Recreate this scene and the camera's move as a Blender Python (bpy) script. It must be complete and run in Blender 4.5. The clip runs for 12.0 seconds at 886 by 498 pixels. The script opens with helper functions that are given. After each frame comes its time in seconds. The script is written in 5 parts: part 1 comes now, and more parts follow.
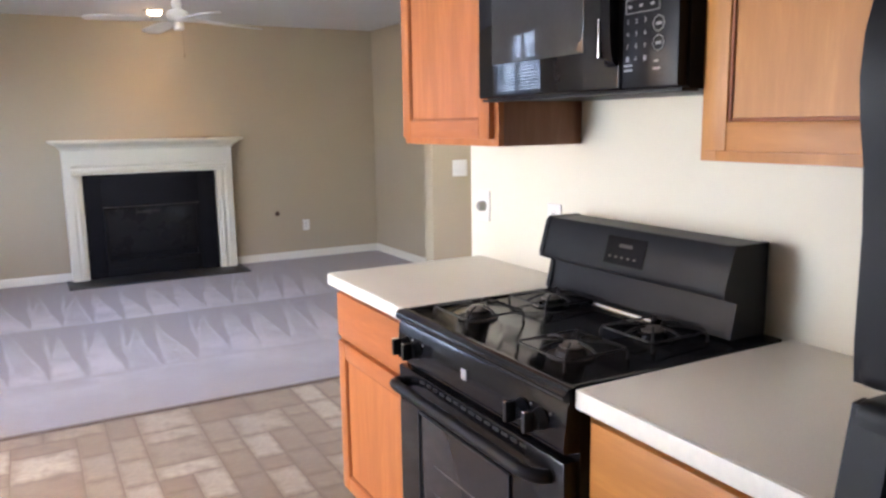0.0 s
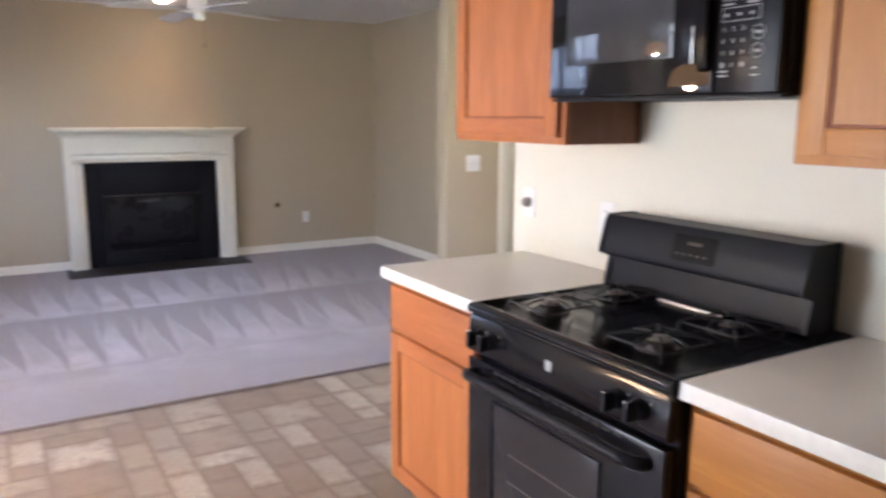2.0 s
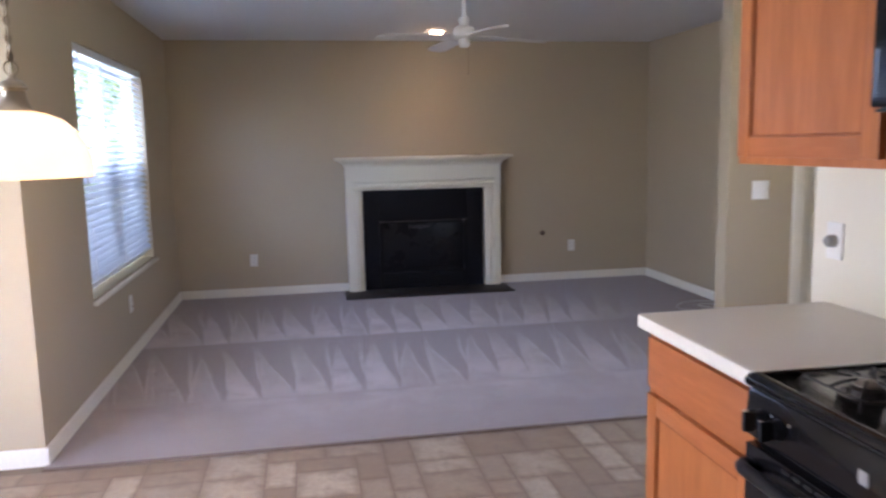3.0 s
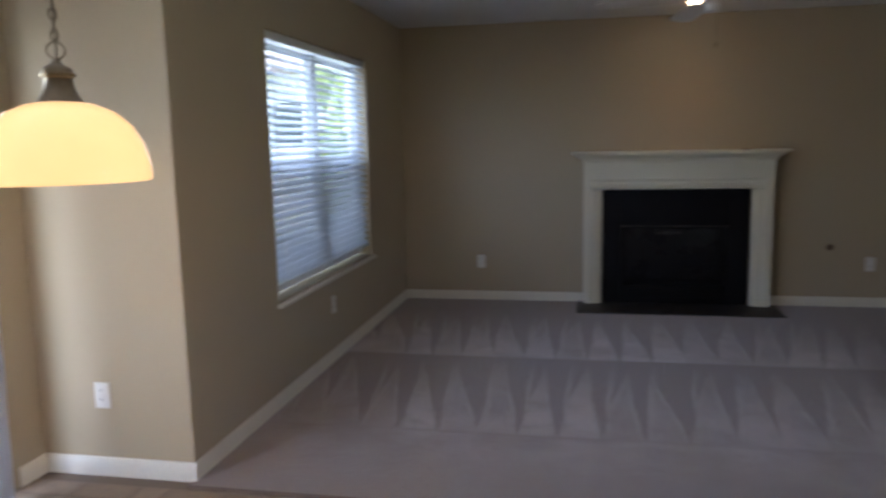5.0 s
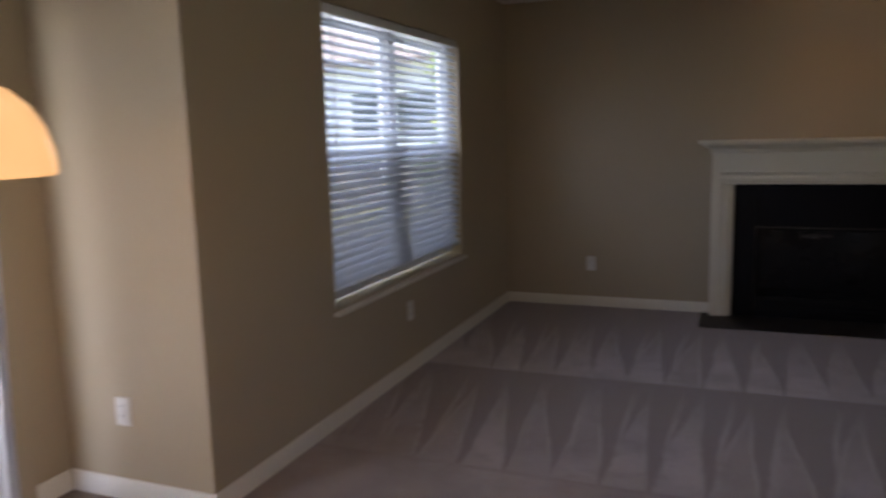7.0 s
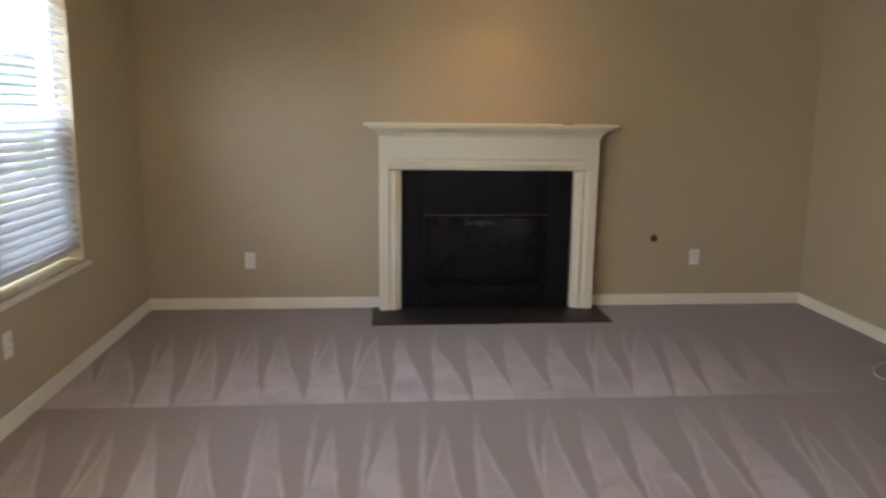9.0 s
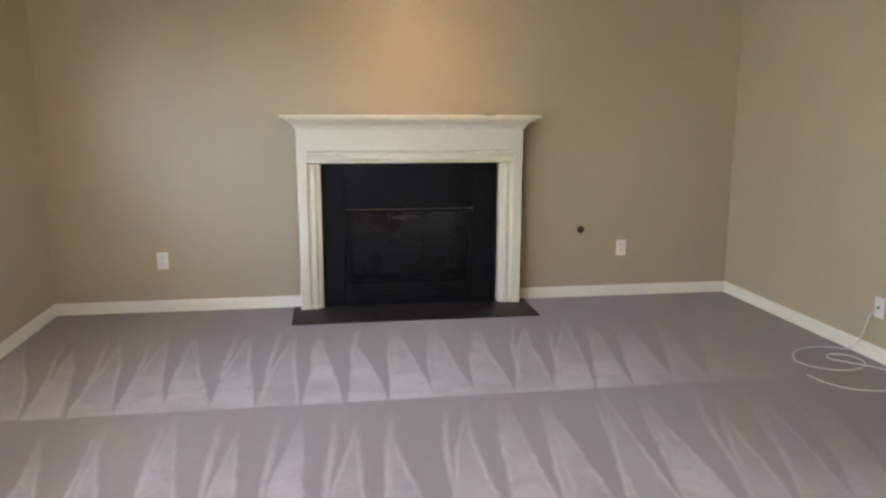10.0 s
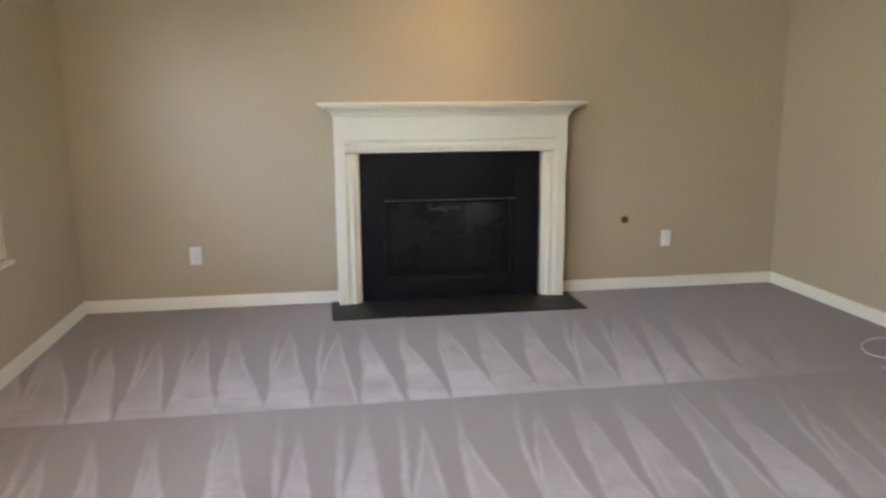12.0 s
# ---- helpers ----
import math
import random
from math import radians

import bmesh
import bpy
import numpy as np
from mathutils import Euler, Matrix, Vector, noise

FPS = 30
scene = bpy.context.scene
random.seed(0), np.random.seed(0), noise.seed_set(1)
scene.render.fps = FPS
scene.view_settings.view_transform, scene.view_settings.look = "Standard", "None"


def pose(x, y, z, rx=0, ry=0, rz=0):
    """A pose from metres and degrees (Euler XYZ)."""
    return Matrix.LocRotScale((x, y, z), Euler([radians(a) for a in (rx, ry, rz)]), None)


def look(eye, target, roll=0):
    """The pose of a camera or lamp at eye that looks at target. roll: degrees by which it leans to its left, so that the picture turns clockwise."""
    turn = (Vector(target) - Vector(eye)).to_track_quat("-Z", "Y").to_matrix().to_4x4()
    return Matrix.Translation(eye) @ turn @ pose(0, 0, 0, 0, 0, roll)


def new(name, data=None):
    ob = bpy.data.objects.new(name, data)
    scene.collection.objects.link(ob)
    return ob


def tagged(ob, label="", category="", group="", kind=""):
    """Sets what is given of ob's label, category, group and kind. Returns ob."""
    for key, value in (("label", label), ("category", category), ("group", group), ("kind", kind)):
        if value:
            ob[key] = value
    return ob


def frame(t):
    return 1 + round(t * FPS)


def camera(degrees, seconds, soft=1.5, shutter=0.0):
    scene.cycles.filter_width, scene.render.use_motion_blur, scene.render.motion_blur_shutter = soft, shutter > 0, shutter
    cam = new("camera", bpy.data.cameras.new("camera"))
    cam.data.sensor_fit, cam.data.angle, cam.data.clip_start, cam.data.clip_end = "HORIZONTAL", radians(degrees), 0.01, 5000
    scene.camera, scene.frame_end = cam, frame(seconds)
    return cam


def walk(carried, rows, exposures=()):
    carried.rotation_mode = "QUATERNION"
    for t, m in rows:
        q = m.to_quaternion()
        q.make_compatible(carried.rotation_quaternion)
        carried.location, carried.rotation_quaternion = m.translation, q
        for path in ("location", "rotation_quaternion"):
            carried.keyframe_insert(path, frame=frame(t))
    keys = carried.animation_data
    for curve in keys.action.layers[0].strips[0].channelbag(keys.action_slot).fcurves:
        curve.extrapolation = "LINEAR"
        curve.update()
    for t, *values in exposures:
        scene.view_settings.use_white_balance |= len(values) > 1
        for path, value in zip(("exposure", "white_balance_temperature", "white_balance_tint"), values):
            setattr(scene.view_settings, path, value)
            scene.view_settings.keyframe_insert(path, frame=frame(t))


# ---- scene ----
cam = camera(61.0, 12.0, soft=2.5, shutter=0.5)
PATH = [
    (0, (-1.55, -2.483, 1.431), (-0.597, -0.756, 1.101), -0.9),
    (0.5, (-1.654, -2.498, 1.445), (-0.612, -0.817, 1.147), -0.9),
    (1, (-1.789, -2.477, 1.448), (-0.681, -0.839, 1.144), -1.1),
    (1.5, (-1.848, -2.44, 1.443), (-0.683, -0.846, 1.121), -0.5),
    (2, (-1.821, -2.387, 1.444), (-0.808, -0.698, 1.097), 0.3),
    (2.5, (-1.72, -2.299, 1.472), (-1.099, -0.416, 1.206), -0.4),
    (3, (-1.623, -2.1, 1.438), (-1.274, -0.15, 1.162), -1.2),
    (5, (-1.181, -1.331, 1.447), (-1.568, 0.61, 1.162), -1.2),
    (5.5, (-1.212, -1.11, 1.451), (-1.963, 0.722, 1.166), -1.5),
    (6, (-1.219, -0.954, 1.446), (-2.236, 0.741, 1.143), -1.9),
    (6.2, (-1.150, -0.905, 1.452), (-2.284, 0.716, 1.162), -1.3),
    (6.5, (-1.104, -0.828, 1.462), (-2.152, 0.85, 1.17), -1.0),
    (7, (-1.028, -0.672, 1.426), (-1.766, 1.162, 1.123), -1.5),
    (9, (-1.237, 0.044, 1.404), (-1.073, 2.004, 1.045), 0.6),
    (9.5, (-1.077, 0.104, 1.38), (-0.786, 2.048, 1.013), -0.0),
    (10, (-1.055, 0.156, 1.352), (-0.754, 2.101, 0.991), 0.1),
    (10.5, (-1.165, 0.204, 1.33), (-0.852, 2.151, 0.995), 0.5),
    (11, (-1.179, 0.195, 1.315), (-0.832, 2.139, 0.995), 0.4),
    (11.5, (-1.24, 0.237, 1.302), (-0.852, 2.163, 0.932), -0.4),
    (12, (-1.331, 0.373, 1.293), (-1.021, 2.314, 0.922), -0.4),
]
EXPOSURES = [(0, 4.9, 5950, 22), (1.5, 4.9, 5950, 22), (2.5, 4.38, 5900, 27), (3.2, 3.98, 5700, 26), (4.8, 3.0, 5800, 19), (5.2, 2.75, 6200, 18), (5.5, 2.4, 6650, 18), (6.0, 1.83, 6800, 20), (6.5, 1.33, 6950, 20), (6.8, 1.78, 6800, 23), (7.2, 2.92, 6500, 28), (8.8, 4.06, 7250, 17), (9.2, 4.49, 7200, 18), (9.5, 4.91, 6900, 15), (10.5, 4.89, 6500, 14), (12, 4.91, 6500, 15)]
walk(cam, [(t, look(eye, target, roll)) for t, eye, target, roll in PATH], EXPOSURES)

# ---- world, sun, large lights ----
world = bpy.data.worlds.new("world")
scene.world = world
world.use_nodes = True
_wn = world.node_tree
_bg = _wn.nodes["Background"]
_sky = _wn.nodes.new("ShaderNodeTexSky")
_sky.sky_type = "NISHITA"
_sky.sun_disc = False
_sky.sun_elevation = radians(70)
_sky.sun_rotation = radians(120)
_wn.links.new(_sky.outputs[0], _bg.inputs[0])
_bg.inputs[1].default_value = 0.15


def lamp_light(name, kind, energy, colour, m, **kw):
    data = bpy.data.lights.new(name, kind)
    data.energy, data.color = energy, colour
    for k, v in kw.items():
        if k == "size":
            data.size = v
        if k == "size_y":
            data.shape = "RECTANGLE"
            data.size_y = v
        if k == "radius":
            data.shadow_soft_size = v
        if k == "spot":
            data.spot_size = radians(v)
            data.spot_blend = 0.8
        if k == "angle":
            data.angle = radians(v)
    ob = new(name, data)
    ob.matrix_basis = m
    return ob


lamp_light("sun", "SUN", 5.0, (1.0, 0.95, 0.86), look((4, -3, 14), (0, 0, 0)), angle=0.5)
# daylight entering through the sliding door and the living room window
lamp_light("door_daylight", "AREA", 6.8, (0.86, 0.93, 1.0), pose(-3.78, 0.35, 1.05, 0, -90, 0), size=1.9, size_y=1.75)
lamp_light("window_daylight", "AREA", 4.6, (0.66, 0.81, 1.0), pose(-3.12, 3.33, 1.32, 0, -90, 0), size=1.35, size_y=1.7)
# fill lamp for the stub wall, in a side opening added out of view
lamp_light("hall_fill", "AREA", 0.6, (0.95, 0.96, 1.0), pose(1.99, -0.45, 1.45, 0, 90, 0), size=1.1, size_y=1.0)

# ---- materials ----


def nodes_of(name):
    m = bpy.data.materials.new(name)
    m.use_nodes = True
    nt = m.node_tree
    return m, nt, nt.nodes["Principled BSDF"]


def mixrgb(nt, fac, a, b, mode="MIX"):
    n = nt.nodes.new("ShaderNodeMix")
    n.data_type, n.blend_type = "RGBA", mode
    for sock, v in ((n.inputs[0], fac), (n.inputs[6], a), (n.inputs[7], b)):
        if isinstance(v, bpy.types.NodeSocket):
            nt.links.new(v, sock)
        elif isinstance(v, (int, float)):
            sock.default_value = v
        else:
            sock.default_value = (*v, 1.0)
    return n.outputs[2]


def ramp(nt, src, lo, hi):
    n = nt.nodes.new("ShaderNodeMapRange")
    nt.links.new(src, n.inputs[0])
    n.inputs[1].default_value, n.inputs[2].default_value = lo, hi
    return n.outputs[0]


def coords(nt, scale=(1, 1, 1)):
    tc = nt.nodes.new("ShaderNodeTexCoord")
    mp = nt.nodes.new("ShaderNodeMapping")
    mp.inputs[3].default_value = scale
    nt.links.new(tc.outputs[3], mp.inputs[0])
    return mp.outputs[0]


def noise_tex(nt, vec, scale, detail=4.0, rough=0.55, dist=0.0):
    n = nt.nodes.new("ShaderNodeTexNoise")
    nt.links.new(vec, n.inputs["Vector"])
    n.inputs["Scale"].default_value, n.inputs["Detail"].default_value = scale, detail
    n.inputs["Roughness"].default_value, n.inputs["Distortion"].default_value = rough, dist
    return n.outputs[0]


def math_node(nt, op, a, b=None, c=None):
    n = nt.nodes.new("ShaderNodeMath")
    n.operation = op
    for sock, v in zip(n.inputs, (a, b, c)):
        if v is None:
            continue
        if isinstance(v, bpy.types.NodeSocket):
            nt.links.new(v, sock)
        else:
            sock.default_value = v
    return n.outputs[0]


def bump(nt, bsdf, h, strength=0.2, dist=0.01):
    n = nt.nodes.new("ShaderNodeBump")
    n.inputs["Strength"].default_value, n.inputs["Distance"].default_value = strength, dist
    nt.links.new(h, n.inputs["Height"])
    nt.links.new(n.outputs[0], bsdf.inputs["Normal"])


def plain(name, colour, rough=0.5, metal=0.0, vary=0.12, big=1.2, fine=60.0, relief=0.05, coat=0.0, spec=0.5, rv=0.08):
    """A surface with broad stains and fine grain."""
    m, nt, b = nodes_of(name)
    v = coords(nt)
    dark = tuple(c * (1 - vary) for c in colour)
    light = tuple(min(1.0, c * (1 + vary * 0.6)) for c in colour)
    c1 = mixrgb(nt, noise_tex(nt, v, big), dark, light)
    f = noise_tex(nt, v, fine, 2.0)
    c2 = mixrgb(nt, ramp(nt, f, 0.3, 0.7), c1, mixrgb(nt, 0.06, c1, (0, 0, 0)))
    nt.links.new(c2, b.inputs["Base Color"])
    r = nt.nodes.new("ShaderNodeMapRange")
    nt.links.new(noise_tex(nt, v, big * 4), r.inputs[0])
    r.inputs[3].default_value, r.inputs[4].default_value = max(0.02, rough - rv), min(1, rough + rv)
    nt.links.new(r.outputs[0], b.inputs["Roughness"])
    b.inputs["Metallic"].default_value = metal
    b.inputs["Coat Weight"].default_value = coat
    b.inputs["Specular IOR Level"].default_value = spec
    if relief:
        bump(nt, b, f, relief, 0.002)
    return m


def wood(name, colour, axis="z", rough=0.38):
    m, nt, b = nodes_of(name)
    s = {"z": (9, 9, 1.0), "y": (9, 1.0, 9), "x": (1.0, 9, 9)}[axis]
    v = coords(nt, s)
    g = noise_tex(nt, v, 1.6, 6.0, 0.6, 0.6)
    fine = noise_tex(nt, v, 9.0, 3.0, 0.6, 0.2)
    dark = tuple(c * k for c, k in zip(colour, (0.84, 0.76, 0.66)))
    light = tuple(min(1, c * k) for c, k in zip(colour, (1.12, 1.12, 1.1)))
    c1 = mixrgb(nt, ramp(nt, g, 0.3, 0.62), dark, light)
    c2 = mixrgb(nt, ramp(nt, fine, 0.42, 0.6), mixrgb(nt, 0.42, c1, dark), c1)
    info = nt.nodes.new("ShaderNodeObjectInfo")
    c3 = mixrgb(nt, math_node(nt, "MULTIPLY", info.outputs["Random"], 0.2), c2, tuple(c * 0.75 for c in colour))
    nt.links.new(c3, b.inputs["Base Color"])
    b.inputs["Roughness"].default_value = rough
    b.inputs["Specular IOR Level"].default_value = 0.35
    bump(nt, b, fine, 0.08, 0.002)
    return m


def wall_paint(name, colour):
    m, nt, b = nodes_of(name)
    v = coords(nt)
    broad = noise_tex(nt, v, 0.9, 3.0)
    mid = noise_tex(nt, v, 7.0, 4.0)
    c = mixrgb(nt, broad, tuple(k * 0.94 for k in colour), tuple(k * 1.04 for k in colour))
    scuff = ramp(nt, noise_tex(nt, v, 3.1, 6.0, 0.7), 0.66, 0.8)
    c = mixrgb(nt, math_node(nt, "MULTIPLY", scuff, 0.12), c, tuple(k * 0.7 for k in colour))
    nt.links.new(c, b.inputs["Base Color"])
    b.inputs["Roughness"].default_value = 0.62
    peel = noise_tex(nt, v, 160.0, 2.0)
    h = math_node(nt, "ADD", peel, math_node(nt, "MULTIPLY", mid, 0.6))
    bump(nt, b, h, 0.10, 0.002)
    return m


TAN = wall_paint("tan_wall_paint", (0.452, 0.374, 0.254))
CREAM = wall_paint("cream_wall_paint", (0.75, 0.71, 0.585))
CEIL = plain("ceiling_paint", (0.74, 0.73, 0.71), 0.9, vary=0.05, fine=45, relief=0.35)
TRIM = plain("white_trim_paint", (0.78, 0.745, 0.64), 0.35, vary=0.06, relief=0.02)
MANTEL = plain("cream_mantel_paint", (0.76, 0.715, 0.575), 0.38, vary=0.06, relief=0.02)
OAK = wood("honey_oak_upright", (0.45, 0.156, 0.046), "z", 0.42)
OAKH = wood("honey_oak_level", (0.45, 0.150, 0.046), "y", 0.42)
# oak in a yellower tone than above, for the units beside the refrigerator
OAKY = wood("yellower_oak_upright", (0.48, 0.208, 0.042), "z", 0.42)
OAKYH = wood("yellower_oak_level", (0.48, 0.204, 0.044), "y", 0.42)
BEAD = wood("oak_bead", (0.30, 0.088, 0.022), "z", 0.45)
OAKD = wood("oak_side_panel", (0.26, 0.122, 0.068), "z", 0.45)
COUNTER = plain("beige_laminate", (0.80, 0.745, 0.65), 0.33, vary=0.05, big=3, fine=220, relief=0.02)
EDGE = plain("white_laminate_edge", (0.82, 0.80, 0.73), 0.35, vary=0.03, relief=0.0)
BLACK = plain("black_enamel", (0.010, 0.010, 0.012), 0.14, vary=0.2, big=2, fine=300, relief=0.0, spec=0.2, rv=0.02)
PANELB = plain("satin_black_panel", (0.014, 0.014, 0.016), 0.25, vary=0.2, relief=0.0, spec=0.1, rv=0.02)
BLACKM = plain("black_plastic", (0.013, 0.014, 0.017), 0.42, vary=0.3, big=5, fine=260, relief=0.04, spec=0.15, rv=0.03)
GLASSBLK = plain("dark_appliance_glass", (0.012, 0.012, 0.014), 0.025, vary=0.2, relief=0.0, spec=0.25, rv=0.005)
OVENGLASS = plain("oven_window_glass", (0.03, 0.028, 0.03), 0.08, vary=0.25, big=6, relief=0.0, spec=0.25, rv=0.01)
MWGLASS = plain("microwave_window_glass", (0.05, 0.05, 0.053), 0.025, vary=0.15, big=4, relief=0.0, spec=0.32, rv=0.005)
IRON = plain("cast_iron", (0.016, 0.015, 0.015), 0.55, vary=0.3, fine=180, relief=0.3)
CHROME = plain("chrome", (0.75, 0.75, 0.74), 0.18, 1.0, vary=0.08, relief=0.0)
BURNER = plain("aluminium_burner", (0.36, 0.33, 0.30), 0.42, 0.85, vary=0.35, big=30, relief=0.1)
BURNT = plain("burnt_burner_bowl", (0.035, 0.028, 0.024), 0.4, 0.3, vary=0.5, big=40, relief=0.1)
PRINT = plain("grey_key_print", (0.34, 0.34, 0.34), 0.5, vary=0.05, relief=0.0)
BADGE = plain("silver_badge", (0.36, 0.36, 0.36), 0.4, 0.3, vary=0.05, relief=0.0)
SLATE = plain("black_slate", (0.009, 0.009, 0.011), 0.55, vary=0.35, big=3, fine=90, relief=0.1, spec=0.12)
HEARTHM = plain("dark_hearth_slate", (0.017, 0.015, 0.015), 0.5, vary=0.35, big=3, fine=90, relief=0.15)
FIREBOX = plain("black_firebox_steel", (0.008, 0.008, 0.009), 0.5, 0.0, vary=0.5, big=8, fine=140, relief=0.1, spec=0.12)
FIREGLASS = plain("sooty_fireplace_glass", (0.008, 0.008, 0.009), 0.28, vary=0.15, big=2, fine=50, relief=0.02, spec=0.22, rv=0.05)
DUSTY = plain("dusty_grey_edge", (0.11, 0.095, 0.085), 0.5, 0.3, vary=0.4, big=20, relief=0.05)
SOOT = plain("rust_and_soot_smear", (0.075, 0.065, 0.058), 0.8, vary=0.5, big=30, relief=0.2)
PLATE = plain("white_plastic", (0.80, 0.79, 0.75), 0.35, vary=0.04, relief=0.0)
DARKHOLE = plain("dark_slot", (0.006, 0.006, 0.006), 0.7, vary=0.2, relief=0.0)
RUST = plain("rusty_pipe_stub", (0.10, 0.055, 0.035), 0.6, 0.5, vary=0.4, big=60, relief=0.2)
BRASS = plain("antique_brass", (0.34, 0.28, 0.19), 0.34, 0.85, vary=0.3, big=25, fine=200, relief=0.06)
FANW = plain("white_fan_enamel", (0.58, 0.55, 0.51), 0.4, vary=0.08, relief=0.02)
VINYLW = plain("white_vinyl_frame", (0.74, 0.76, 0.76), 0.4, vary=0.06, relief=0.02)
ALU = plain("grey_door_frame", (0.48, 0.54, 0.52), 0.45, 0.3, vary=0.1, relief=0.02)
ROD = plain("dark_curtain_rod", (0.05, 0.04, 0.035), 0.4, 0.6, vary=0.1, relief=0.02)
CORDW = plain("white_cable_jacket", (0.66, 0.62, 0.56), 0.45, vary=0.05, relief=0.0)
GROUT = plain("vinyl_joint", (0.18, 0.13, 0.09), 0.6, vary=0.2, fine=120, relief=0.1)
CONCRETE = plain("patio_concrete", (0.48, 0.46, 0.43), 0.85, vary=0.15, big=2, fine=90, relief=0.3)
SIDING = plain("pale_blue_siding", (0.55, 0.58, 0.62), 0.7, vary=0.06, fine=40, relief=0.1)
ROOFM = plain("grey_shingle_roof", (0.10, 0.095, 0.09), 0.9, vary=0.3, fine=20, relief=0.4)
HOUSEGLASS = plain("dark_house_glass", (0.04, 0.05, 0.06), 0.08, vary=0.2, relief=0.0)
FASCIA = plain("tan_roof_edge", (0.40, 0.31, 0.21), 0.8, vary=0.2, fine=30, relief=0.2)
BARK = plain("bark", (0.10, 0.075, 0.055), 0.9, vary=0.4, big=10, fine=60, relief=0.6)
METALSTRIP = plain("dark_carpet_edge", (0.16, 0.11, 0.085), 0.6, vary=0.3, big=15, fine=120, relief=0.2)


def slat_material():
    m, nt, b = nodes_of("white_blind_slat")
    v = coords(nt)
    c = mixrgb(nt, noise_tex(nt, v, 5.0), (0.74, 0.76, 0.78), (0.82, 0.83, 0.83))
    nt.links.new(c, b.inputs["Base Color"])
    b.inputs["Roughness"].default_value = 0.4
    tr = nt.nodes.new("ShaderNodeBsdfTranslucent")
    tr.inputs[0].default_value = (0.7, 0.76, 0.86, 1)
    mx = nt.nodes.new("ShaderNodeMixShader")
    mx.inputs[0].default_value = 0.34
    out = nt.nodes["Material Output"]
    nt.links.new(b.outputs[0], mx.inputs[1])
    nt.links.new(tr.outputs[0], mx.inputs[2])
    nt.links.new(mx.outputs[0], out.inputs[0])
    return m


def curtain_material():
    m, nt, b = nodes_of("sheer_white_curtain")
    v = coords(nt, (60, 60, 8))
    w = noise_tex(nt, v, 8.0, 3.0)
    stripe = noise_tex(nt, coords(nt, (0.0, 1.0, 0.0)), 95.0, 2.0)
    c = mixrgb(nt, w, (0.66, 0.645, 0.64), (0.76, 0.745, 0.74))
    c = mixrgb(nt, math_node(nt, "MULTIPLY", ramp(nt, stripe, 0.4, 0.62), 0.3), c, (0.50, 0.485, 0.485))
    nt.links.new(c, b.inputs["Base Color"])
    b.inputs["Roughness"].default_value = 0.85
    bump(nt, b, w, 0.15, 0.002)
    tr = nt.nodes.new("ShaderNodeBsdfTranslucent")
    nt.links.new(c, tr.inputs[0])
    mx = nt.nodes.new("ShaderNodeMixShader")
    mx.inputs[0].default_value = 0.40
    nt.links.new(b.outputs[0], mx.inputs[1])
    nt.links.new(tr.outputs[0], mx.inputs[2])
    nt.links.new(mx.outputs[0], nt.nodes["Material Output"].inputs[0])
    return m


def clear_material(name, tint, fac):
    """Thin glazing or mesh: mostly clear, with a gloss."""
    m, nt, b = nodes_of(name)
    b.inputs["Base Color"].default_value = (*tint, 1)
    b.inputs["Roughness"].default_value = 0.05
    tr = nt.nodes.new("ShaderNodeBsdfTransparent")
    mx = nt.nodes.new("ShaderNodeMixShader")
    mx.inputs[0].default_value = fac
    nt.links.new(tr.outputs[0], mx.inputs[1])
    nt.links.new(b.outputs[0], mx.inputs[2])
    nt.links.new(mx.outputs[0], nt.nodes["Material Output"].inputs[0])
    return m


def glow_material(name, colour, strength):
    m, nt, b = nodes_of(name)
    b.inputs["Base Color"].default_value = (*colour, 1)
    b.inputs["Emission Color"].default_value = (*colour, 1)
    b.inputs["Emission Strength"].default_value = strength
    return m


def shade_material():
    """Cream glass that glows from the bulb inside."""
    m, nt, b = nodes_of("amber_cream_glass")
    v = coords(nt)
    c = mixrgb(nt, noise_tex(nt, v, 6.0), (0.80, 0.455, 0.17), (0.84, 0.505, 0.21))
    nt.links.new(c, b.inputs["Base Color"])
    nt.links.new(c, b.inputs["Emission Color"])
    b.inputs["Emission Strength"].default_value = SHADE_GLOW
    b.inputs["Roughness"].default_value = 0.15
    b.inputs["Coat Weight"].default_value = 0.5
    return m


